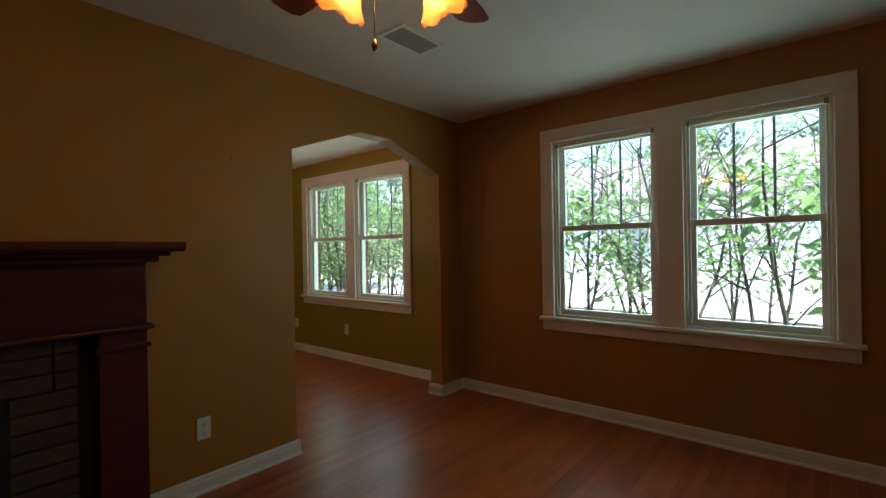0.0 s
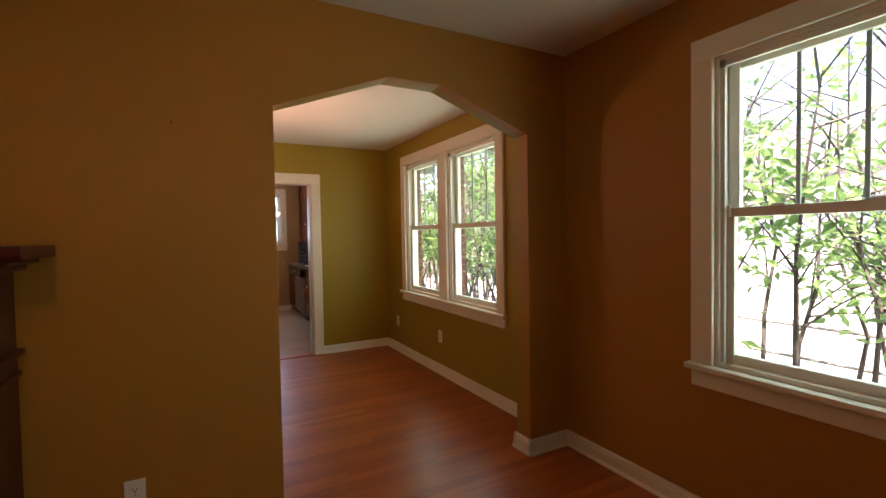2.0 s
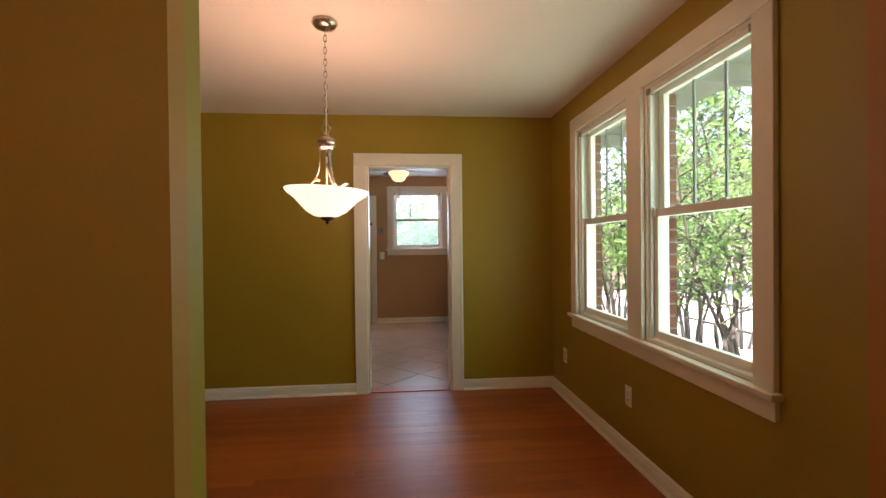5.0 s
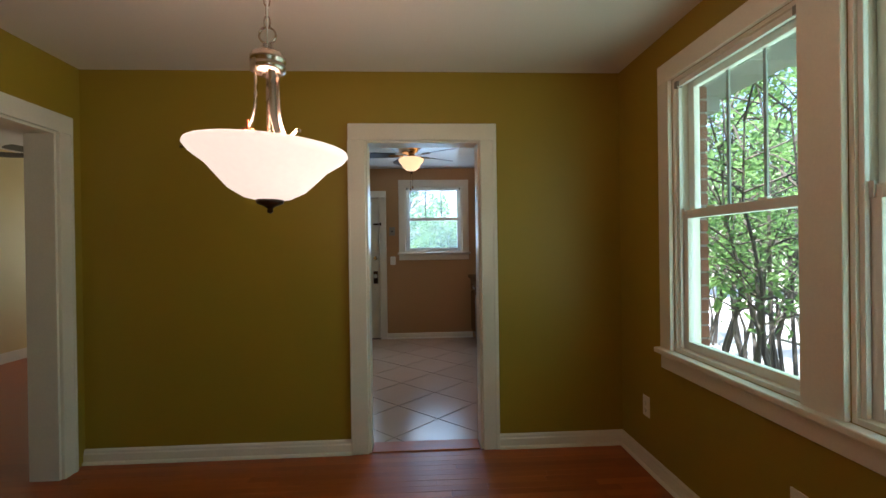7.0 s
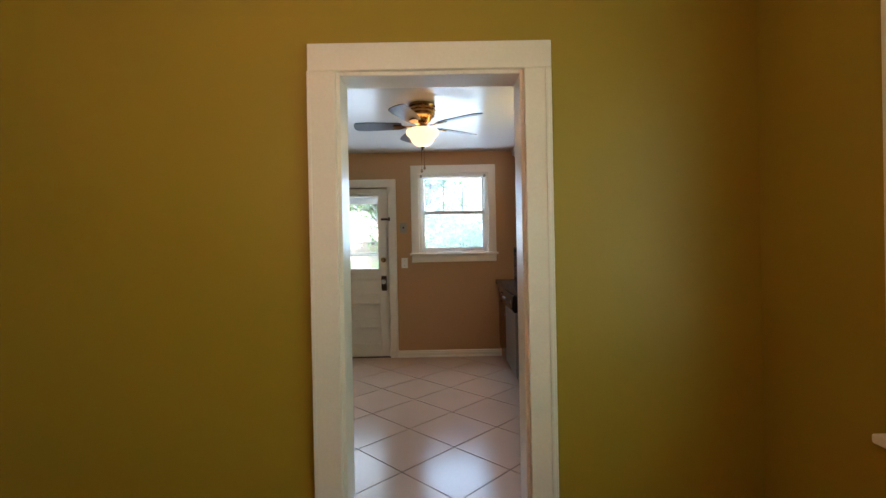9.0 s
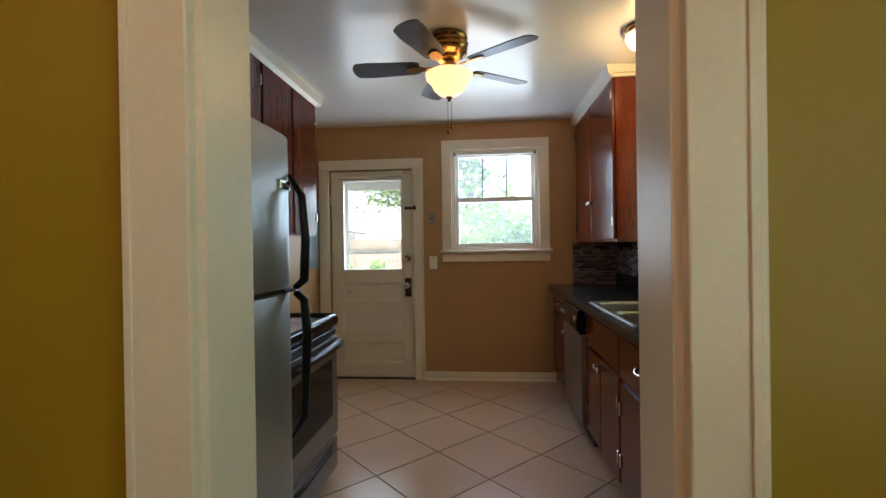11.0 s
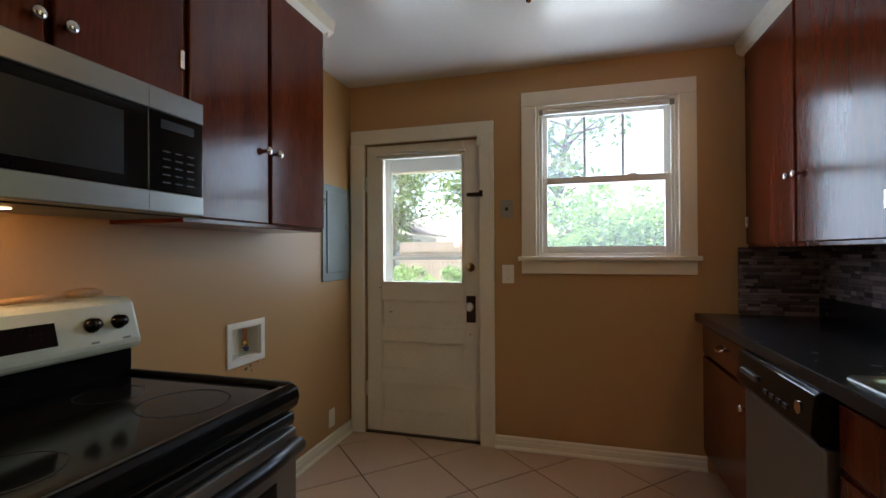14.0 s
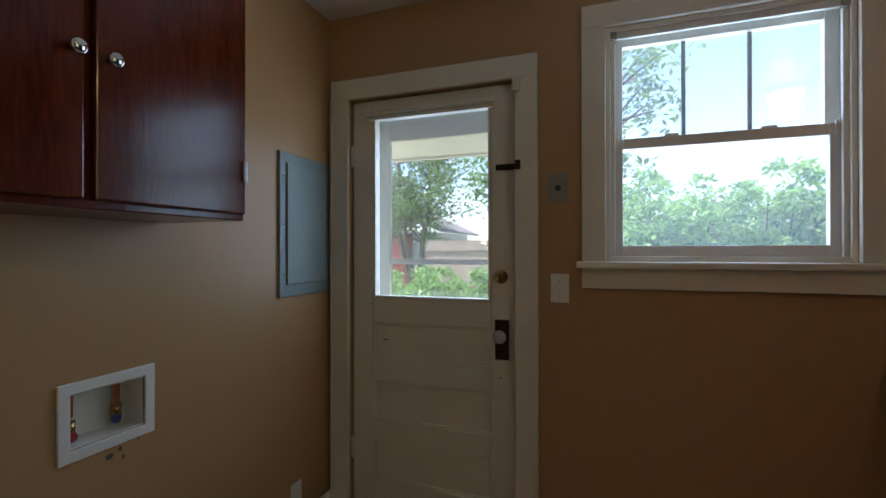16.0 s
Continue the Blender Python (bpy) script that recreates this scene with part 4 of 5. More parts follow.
FX, FY = -7.05, 2.18
kf = ceiling_fan("ceiling_fan", "antique brass hugger ceiling fan with dark blades and amber light", FX, FY, CK,
                 [(0, CK - 0.002), (0.10, CK - 0.002), (0.105, CK - 0.02), (0.098, CK - 0.03), (0.108, CK - 0.05), (0.10, CK - 0.058), (0.105, CK - 0.075), (0.097, CK - 0.085), (0.10, CK - 0.10), (0.075, CK - 0.115), (0.07, CK - 0.135), (0.04, CK - 0.15), (0.038, CK - 0.18), (0.06, CK - 0.19), (0, CK - 0.191)], CK - 0.168, 0.53, 54, BLADE)
FB = CK - 0.195
part("light_bowl", lathe([(0.10, 0), (0.13, -0.015), (0.125, -0.042), (0.10, -0.066), (0.085, -0.098), (0.055, -0.125), (0, -0.14), (0, -0.136), (0.05, -0.12), (0.08, -0.098), (0.096, -0.066), (0.121, -0.04), (0.125, -0.017), (0.098, -0.004)], 40, 0, 0, FB), BOWL, kf, "lit amber alabaster bowl", smooth=True)
part("finial", lathe([(0, 0), (0.018, 0), (0.016, -0.008), (0.006, -0.014), (0.008, -0.02), (0, -0.028)], 16, 0, 0, FB - 0.139), BRONZE, kf, smooth=True)
pull_chain(kf, 0.012, 0.012, FB - 0.15, FB - 0.29)
pull_chain(kf, -0.012, -0.01, FB - 0.15, FB - 0.31)
fan_lamp = bulb(FX, FY, FB + 0.02, 4.0, (1.0, 0.62, 0.30), 0.03)

tagged(copy_thing(kf, pose(-7.55, -1.7, 0.1, 0, 0, 12)), "antique brass ceiling fan in the side room")

fl = thing("flush_ceiling_light", "round flush ceiling light with a glowing white dome", "ceiling light", pose(-7.08, 3.25, CK))
part("pan", lathe([(0, -0.002), (0.125, -0.002), (0.13, -0.02), (0.12, -0.035), (0, -0.035)], 40), BRASS, fl, smooth=True)
part("dome", lathe([(0.118, -0.036), (0.12, -0.05), (0.10, -0.085), (0.06, -0.105), (0, -0.112)], 40), DOME, fl, "glowing white glass dome", smooth=True)
bulb(-7.08, 3.25, CK - 0.15, 1.9, (1.0, 0.64, 0.28), 0.08)


def back_door():
    u0, u1 = BD[0] + 0.006, BD[1] - 0.006
    ob = tagged(thing("door_3", "ivory painted back door with a glass light and three panels", "door", BACK), kind="structure")
    d0, d1 = 0.02, 0.062
    g0, g1, gz0, gz1 = 1.003, 1.588, 1.03, 1.89
    rows = [(u0, g0, d0, d1, 0.012, 1.983), (g1, u1, d0, d1, 0.012, 1.983), (g0, g1, d0, d1, gz1, 1.983)]
    pan = [(0.155, 0.35), (0.445, 0.635), (0.735, 0.915)]
    zs = [0.012] + [v for p in pan for v in p] + [gz0]
    for a, b in zip(zs[0::2], zs[1::2]):
        rows.append((g0, g1, d0, d1, a, b))
    part("leaf", boxes(*rows), DOORP, ob, bevel=0.004)
    for a, b in pan:
        part("panel", boxes((g0 - 0.001, g1 + 0.001, d0 + 0.020, d1 - 0.012, a - 0.001, b + 0.001)), DOORP, ob)
        part("panel_bead", boxes((g0, g1, d0 + 0.006, d0 + 0.02, a, a + 0.010), (g0, g1, d0 + 0.006, d0 + 0.02, b - 0.010, b), (g0, g0 + 0.010, d0 + 0.006, d0 + 0.02, a + 0.010, b - 0.010), (g1 - 0.010, g1, d0 + 0.006, d0 + 0.02, a + 0.010, b - 0.010)), DOORP, ob, bevel=0.003)
    part("glazing_bead", boxes((g0, g0 + 0.014, d0 - 0.004, d1, gz0, gz1), (g1 - 0.014, g1, d0 - 0.004, d1, gz0, gz1), (g0 + 0.014, g1 - 0.014, d0 - 0.004, d1, gz0, gz0 + 0.014), (g0 - 0.02, g1 + 0.02, d0 - 0.012, d0, gz1 - 0.004, gz1 + 0.014)), DOORP, ob, bevel=0.002)
    pn = part("pane", boxes((g0 + 0.014, g1 - 0.014, 0.038, 0.042, gz0 + 0.014, gz1)), GLASS, ob, "clear glass light")
    pn.visible_shadow = False
    part("drip_strip", extrude_outline([(d0, gz1 + 0.016), (d0 - 0.024, gz1 + 0.018), (d0 - 0.026, gz1 + 0.026), (d0 - 0.008, gz1 + 0.040), (d0, gz1 + 0.042)], "x", g0 - 0.03, g1 + 0.012), DOORP, ob, "worn painted moulding over the glass")
    for u, z, w in ((1.06, 0.832, 0.022), (0.985, 1.0, 0.010), (1.625, 0.70, 0.008)):
        part("paint_chip", boxes((u, u + w, d0 - 0.0008, d0, z, z + 0.006)), SCUFF, ob, "chipped dark spot in the paint", bevel=0.0003)
    part("lock_plate", boxes((1.604, 1.666, d0 - 0.004, d0, 0.782, 0.957)), BRONZE, ob, "dark bronze escutcheon", bevel=0.003)
    k = part("door_knob", lathe([(0, 0), (0.012, 0), (0.011, 0.025), (0.026, 0.032), (0.03, 0.048), (0.022, 0.062), (0, 0.066)], 12), mat("clear_knob_glass", (0.55, 0.55, 0.54), 0.1, bump=0), ob, "faceted glass knob")
    k.matrix_basis = pose(1.634, d0 - 0.004, 0.89, 90, 0, 0)
    k = part("deadbolt", lathe([(0, 0), (0.03, 0), (0.028, 0.012), (0.014, 0.014), (0.014, 0.024), (0, 0.025)], 20), BRASS, ob, "brass deadbolt rose", smooth=True)
    k.matrix_basis = pose(1.632, d0, 1.144, 90, 0, 0)
    part("slide_bolt", boxes((1.61, 1.694, d0 - 0.012, d0, 1.608, 1.633)), BRONZE, ob, "dark slide bolt", bevel=0.003)
    part("slide_bolt_keeper", boxes((1.702, 1.725, -0.034, -0.024, 1.60, 1.64)), BRONZE, ob, bevel=0.003)
    part("top_catch", boxes((1.69, 1.725, -0.036, -0.024, 1.93, 2.0)), DOORP, ob, bevel=0.003)
    for z in (0.3, 1.72):
        part("hinge", tube([(u0 - 0.002, d0 - 0.006, z - 0.05), (u0 - 0.002, d0 - 0.006, z + 0.05)], 0.008, 8), DOORP, ob)
    part("threshold", boxes((BD[0], BD[1], 0.0, 0.12, 0.0, 0.012)), BRONZE, ob)
    part("stop", boxes((BD[0], BD[0] + 0.03, 0.063, 0.12, 0, BD[3]), (BD[1] - 0.03, BD[1], 0.063, 0.12, 0, BD[3]), (BD[0] + 0.03, BD[1] - 0.03, 0.063, 0.12, BD[3] - 0.03, BD[3])), DOORP, ob)
    st = tagged(thing("door_4", "white storm door with a mid rail outside the back door", "storm door", BACK), kind="structure")
    a, b, e0, e1 = BD[0] + 0.035, BD[1] - 0.035, 0.17, 0.20
    part("storm_frame", boxes((a, a + 0.095, e0, e1, 0.02, 1.98), (b - 0.07, b, e0, e1, 0.02, 1.98), (a + 0.095, b - 0.07, e0, e1, 1.82, 1.98), (a + 0.095, b - 0.07, e0, e1, 1.19, 1.215), (a + 0.095, b - 0.07, e0, e1, 0.02, 0.45)), VINYL, st, bevel=0.003)
    part("outer_jamb", boxes((BD[0] - 0.0, BD[0] + 0.034, 0.121, 0.24, 0, 1.99), (BD[1] - 0.034, BD[1], 0.121, 0.24, 0, 1.99), (BD[0] + 0.034, BD[1] - 0.034, 0.121, 0.24, 1.981, 2.01)), DOORP, st)
    for z0, z1 in ((0.45, 1.19), (1.215, 1.82)):
        pn = part("storm_pane", boxes((a + 0.095, b - 0.07, 0.184, 0.187, z0, z1)), GLASSG, st)
        pn.visible_shadow = False


back_door()


def wall_plate(name, label, cat, m, u, z, w, h, kind_of):
    """A cover plate: switch or duplex outlet, on a wall's room face."""
    ob = thing(name, label, cat, m @ pose(u, 0, z))
    part("cover_plate", boxes((-w / 2, w / 2, -0.006, 0, -h / 2, h / 2)), PLASTIC if kind_of != "grey" else BOXG, ob, bevel=0.002)
    if kind_of == "outlet":
        for s in (-0.022, 0.022):
            f = part("socket", boxes((-0.016, 0.016, -0.008, -0.005, s - 0.014, s + 0.014)), PLASTIC, ob, bevel=0.004)
            part("slots", boxes((-0.008, -0.005, -0.0086, -0.0078, s - 0.003, s + 0.007), (0.005, 0.008, -0.0086, -0.0078, s - 0.003, s + 0.007), (-0.003, 0.003, -0.0086, -0.0078, s - 0.011, s - 0.006)), SLOT, f)
        part("screw", lathe([(0, 0), (0.003, 0), (0.003, 0.001), (0, 0.001)], 8), BOXG, ob).matrix_basis = pose(0, -0.006, 0, 90, 0, 0)
    elif kind_of == "switch":
        part("toggle", boxes((-0.005, 0.005, -0.018, -0.006, -0.012, 0.006)), PLASTIC, ob, bevel=0.002)
        for s in (-0.03, 0.03):
            part("screw", lathe([(0, 0), (0.003, 0), (0.003, 0.001), (0, 0.001)], 8), BOXG, ob).matrix_basis = pose(0, -0.006, s, 90, 0, 0)
    elif kind_of == "grey":
        part("button", lathe([(0, 0), (0.012, 0), (0.010, 0.006), (0, 0.007)], 14), SLOT, ob).matrix_basis = pose(0, -0.006, 0, 90, 0, 0)
    return ob


wall_plate("light_switch", "cream single toggle light switch on the beige wall", "light switch", BACK, 1.882, 1.103, 0.074, 0.118, "switch")
wall_plate("doorbell_plate", "grey metal plate with a round button on the beige wall", "wall plate", BACK, 1.875, 1.517, 0.08, 0.118, "grey")
wall_plate("outlet", "ivory duplex outlet low on the beige kitchen wall", "outlet", SOUTHK, 8.072, 0.296, 0.07, 0.115, "outlet")
wall_plate("outlet", "ivory blank jack plate just above the baseboard", "outlet", SOUTHK, 8.54, 0.18, 0.07, 0.115, "plain")
wall_plate("outlet", "grey outlet plate in the mosaic backsplash", "outlet", pose(0, KN - 0.0125, 0), -8.10, 1.07, 0.07, 0.115, "outlet")
wall_plate("outlet", "ivory duplex outlet below the dining windows", "outlet", NORTH, -3.88, 0.363, 0.072, 0.118, "outlet")
wall_plate("outlet", "ivory duplex outlet near the dining room corner", "outlet", NORTH, -4.93, 0.35, 0.072, 0.118, "outlet")
wall_plate("outlet", "ivory duplex outlet on the tan living room wall", "outlet", WESTL, 1.242, 0.341, 0.072, 0.118, "outlet")


def breaker_panel():
    ob = thing("electrical_panel", "grey enamel breaker panel set in the beige wall", "electrical panel", SOUTHK)
    part("flange", boxes((8.425, 8.785, -0.012, 0, 1.062, 1.68)), PANEL, ob, bevel=0.003)
    d = part("panel_door", boxes((8.465, 8.745, -0.02, -0.012, 1.115, 1.635)), PANEL, ob, bevel=0.003)
    part("latch", boxes((8.705, 8.73, -0.024, -0.02, 1.40, 1.44)), BOXG, d, bevel=0.002)
    for z in (1.16, 1.37, 1.58):
        part("screw", lathe([(0, 0), (0.006, 0), (0.005, 0.003), (0, 0.003)], 10), BOXG, ob).matrix_basis = pose(8.452, -0.012, z, 90, 0, 0)


breaker_panel()


def washer_box():
    ob = thing("washer_outlet_box", "white recessed washing machine supply box with valves", "utility box", SOUTHK)
    a, b, c, d = 7.615, 7.873, 0.718, 0.922
    i = 0.03
    bm = sheet_with_holes(a, b, c, d, 0.0085, [(a + i, b - i, c + i, d - i)])
    bmesh.ops.translate(bm, vec=(0, -0.009, 0), verts=bm.verts)
    part("frame", bm, PLASTIC, ob, bevel=0.003)
    part("box", boxes((a + i + 0.001, a + i + 0.004, 0, 0.085, c + i + 0.001, d - i - 0.001), (b - i - 0.004, b - i - 0.001, 0, 0.085, c + i + 0.001, d - i - 0.001), (a + i + 0.004, b - i - 0.004, 0.078, 0.085, c + i + 0.001, d - i - 0.001), (a + i + 0.004, b - i - 0.004, 0, 0.078, c + i + 0.001, c + i + 0.004), (a + i + 0.004, b - i - 0.004, 0, 0.078, d - i - 0.004, d - i - 0.001)), PLASTIC, ob)
    part("pipe", tube([(b - 0.075, 0.05, d - i), (b - 0.075, 0.05, c + 0.10)], 0.009), COPPER, ob, "red-orange copper pipe")
    part("pipe", tube([(a + 0.06, 0.05, d - i), (a + 0.06, 0.05, c + 0.10)], 0.009), COPPER, ob, "copper pipe")
    v = part("valve", lathe([(0, 0), (0.014, 0), (0.014, 0.04), (0, 0.04)], 14, b - 0.075, 0.05, c + 0.06), BRASS, ob, "brass valve body", smooth=True)
    part("valve_handle", lathe([(0, 0), (0.013, 0), (0.013, 0.010), (0, 0.010)], 10), BLUE, v, "blue handle").matrix_basis = pose(b - 0.088, 0.036, c + 0.062, 90, 0, 0)
    v = part("valve", lathe([(0, 0), (0.014, 0), (0.014, 0.04), (0, 0.04)], 14, a + 0.06, 0.05, c + 0.05), BRASS, ob, smooth=True)
    part("valve_handle", lathe([(0, 0), (0.013, 0), (0.013, 0.010), (0, 0.010)], 10), RED, v, "red handle").matrix_basis = pose(a + 0.055, 0.036, c + 0.052, 90, 0, 0)
    mk = thing("wall_scuffs", "dark scuffs and a screw below the washer box", "scuff marks", SOUTHK)
    for k, (u, z, w, h) in enumerate(((7.735, 0.685, 0.022, 0.016), (7.77, 0.695, 0.010, 0.014), (7.78, 0.67, 0.008, 0.014), (7.825, 0.705, 0.004, 0.02))):
        bm = bmesh.new()
        bmesh.ops.create_icosphere(bm, subdivisions=2, radius=0.5)
        for v in bm.verts:
            v.co *= 1 + 0.35 * noise.noise(v.co * 4 + Vector((k * 7, 0, 0)))
        bmesh.ops.transform(bm, matrix=Matrix.Translation((u + w / 2, -0.0004, z + h / 2)) @ Matrix.Diagonal((w, 0.0024, h, 1)), verts=bm.verts)
        part("scuff", bm, SCUFF, mk)


washer_box()


# ---- dining room ----
def chain(ob, x, y, z0, z1):
    n = int((z1 - z0) / 0.028)
    for i in range(n):
        z = z0 + (z1 - z0) * (i + 0.5) / n
        pts = []
        for k in range(13):
            a = 2 * math.pi * k / 12
            u, w = 0.008 * math.cos(a), 0.018 * math.sin(a)
            pts.append((x + (u if i % 2 else 0), y + (0 if i % 2 else u), z + w))
        part("chain_link", tube(pts, 0.0022, 5), NICKEL, ob)


def pendant():
    x, y, rim = -3.62, 1.845, 1.548
    ob = thing("pendant_light", "brushed nickel bowl pendant with glowing frosted glass", "pendant light")
    part("canopy", lathe([(0, CD - 0.001), (0.062, CD - 0.001), (0.064, CD - 0.012), (0.05, CD - 0.03), (0.02, CD - 0.04), (0, CD - 0.04)], 32, x, y), NICKEL, ob, "round nickel canopy", smooth=True)
    chain(ob, x, y, 1.875, CD - 0.04)
    part("cord", tube([(x + 0.004, y, 1.830), (x + 0.012, y + 0.006, 2.0), (x - 0.008, y, 2.2), (x, y, CD - 0.03)], 0.0025, 6), PLASTIC, ob)
    part("loop", tube([(x, y + 0.022 * math.cos(k * math.pi / 8), 1.855 + 0.022 * math.sin(k * math.pi / 8)) for k in range(17)], 0.003, 6), NICKEL, ob)
    part("cap", lathe([(0, 1.835), (0.012, 1.830), (0.018, 1.815), (0.04, 1.805), (0.046, 1.795), (0.046, 1.782), (0.042, 1.778), (0.046, 1.772), (0.044, 1.758), (0.03, 1.752), (0, 1.752)], 32, x, y), NICKEL, ob, "stepped nickel cap", smooth=True)
    for i in range(3):
        a = radians(35 + 120 * i)
        pts = [(r, z) for r, z in ((0.03, 1.760), (0.03, 1.710), (0.032, 1.670), (0.04, 1.630), (0.062, 1.590), (0.10, 1.555))]
        bm = bmesh.new()
        vs = []
        ca, sa = math.cos(a), math.sin(a)
        for r, z in pts:
            vs.append([bm.verts.new((x + ca * (r + o) - sa * w, y + sa * (r + o) + ca * w, z)) for o, w in ((0, -0.009), (0, 0.009), (0.004, 0.009), (0.004, -0.009))])
        for p, q in zip(vs, vs[1:]):
            for k in range(4):
                bm.faces.new((p[k], p[(k + 1) % 4], q[(k + 1) % 4], q[k]))
        part("arm", bm, NICKEL, ob, "flared flat nickel arm", smooth=True)
    for i in range(3):
        a = radians(35 + 120 * i)
        ca, sa = math.cos(a), math.sin(a)
        part("rim_clip", tube([(x + ca * r, y + sa * r, rim + h) for r, h in ((0.10, 0.0), (0.16, 0.004), (0.205, 0.012), (0.222, 0.006))], 0.004, 6), NICKEL, ob, smooth=True)
    part("thumb_screw", lathe([(0, 0), (0.016, 0), (0.016, 0.006), (0.004, 0.008), (0.004, 0.03), (0, 0.03)], 14, x + 0.03, y - 0.045, rim + 0.045), COPPER, ob, "small copper-toned screw cap")
    part("stem", tube([(x, y, 1.755), (x, y, 1.42)], 0.006), NICKEL, ob)
    prof = [(0.195, 0.0), (0.204, 0.004), (0.206, -0.004), (0.195, -0.018), (0.155, -0.046), (0.127, -0.076), (0.098, -0.106), (0.06, -0.127), (0.025, -0.134)]
    inner = [(max(0.02, r - 0.006), h + 0.005) for r, h in prof[::-1]]
    lean = Matrix.Translation((x, y, rim)) @ Matrix.Rotation(radians(-3), 4, "X") @ Matrix.Translation((-x, -y, -rim))
    bm = lathe(prof + inner[:-2], 48, x, y, rim)
    bmesh.ops.transform(bm, matrix=lean, verts=bm.verts)
    part("bowl", bm, PEND, ob, "glowing frosted white glass bowl", smooth=True)
    part("finial", lathe([(0, -0.129), (0.036, -0.131), (0.034, -0.141), (0.015, -0.149), (0.007, -0.155), (0.009, -0.163), (0, -0.169)], 20, x, y, rim), BRONZE, ob, smooth=True)
    bulb(x, y, rim + 0.03, 4.2, (1.0, 0.56, 0.37), 0.16)


pendant()
fixed("trim_threshold", boxes((KX1, KX0 + 0.01, KD[0] + 0.02, KD[1] - 0.02, -0.01, 0.008)), OAK, "worn wooden threshold strip", "threshold", 0.003)


# ---- living room ----
def fireplace():
    ob = thing("fireplace_mantel", "dark cherry fireplace mantel with moulded shelf and pilasters", "fireplace")
    y0, y1, xb, xf = -0.72, 0.91, AX0 + 0.003, AX0 + 0.25
    part("shelf", extrude_outline([(xb, 1.30), (xf + 0.12, 1.30), (xf + 0.135, 1.315), (xf + 0.135, 1.335), (xf + 0.125, 1.342), (xb, 1.342)], "y", y0 - 0.12, y1 + 0.12), MAHOG, ob, bevel=0.003)
    part("bed_moulding", boxes((xb, xf + 0.05, y0 - 0.04, y1 + 0.04, 1.255, 1.28), (xb, xf + 0.085, y0 - 0.075, y1 + 0.075, 1.28, 1.3)), MAHOG, ob, bevel=0.008)
    part("frieze", boxes((xb, xf, y0, y1, 0.96, 1.255)), MAHOG, ob, bevel=0.003)
    part("frieze_moulding", boxes((xb, xf + 0.025, y0 - 0.025, y1 + 0.025, 0.955, 0.975)), MAHOG, ob, bevel=0.006)
    for a, b in ((y0, y0 + 0.18), (y1 - 0.18, y1)):
        p = part("pilaster", boxes((xb, xf, a, b, 0.0, 0.955)), MAHOG, ob, bevel=0.003)
        part("pilaster_collar", boxes((xb, xf + 0.015, a - 0.012, b + 0.012, 0.875, 0.895)), MAHOG, p, bevel=0.004)
        part("plinth", boxes((xb, xf + 0.012, a - 0.01, b + 0.01, 0.0, 0.16)), MAHOG, p, bevel=0.004)
    hearth = thing("brick_firebox", "blackened firebox framed with buff bricks", "fireplace surround")
    part("mortar_bed", boxes((xb, xf - 0.05, y0 + 0.24, y1 - 0.24, 0, 0.955)), FIREJ, hearth)
    # Black strips fill the dark gap between pilasters and bricks.
    for a in (y0 + 0.18, y1 - 0.24):
        part("inner_slip", boxes((xb, xf - 0.06, a, a + 0.06, 0, 0.955)), FIREBLK, hearth)
    # Solid black block: colours in the shade of the sooty hollow.
    part("firebox_black_fill", boxes((xf - 0.072, xf - 0.034, y0 + 0.45, y1 - 0.45, 0, 0.70)), FIREBLK, hearth, "black block in place of the sooty, shaded hollow")
    shared = {}
    for z in [0.02 + 0.073 * i for i in range(13)]:
        for a, b in ((y0 + 0.24, y0 + 0.45), (y1 - 0.45, y1 - 0.24)) if z < 0.70 else ((y0 + 0.24, y1 - 0.24),):
            u = a
            while u < b - 0.05:
                w = min(0.205, b - u - 0.005)
                k = round(w, 3)
                if k not in shared:
                    ob2 = link("brick", boxes((0, 0.04, 0, w, 0, 0.062)), BRICK)
                    shared[k] = ob2.data
                else:
                    ob2 = new("brick", shared[k])
                ob2.parent = hearth
                ob2.location = (xf - 0.078, u, z)
                u += w + 0.01


fireplace()

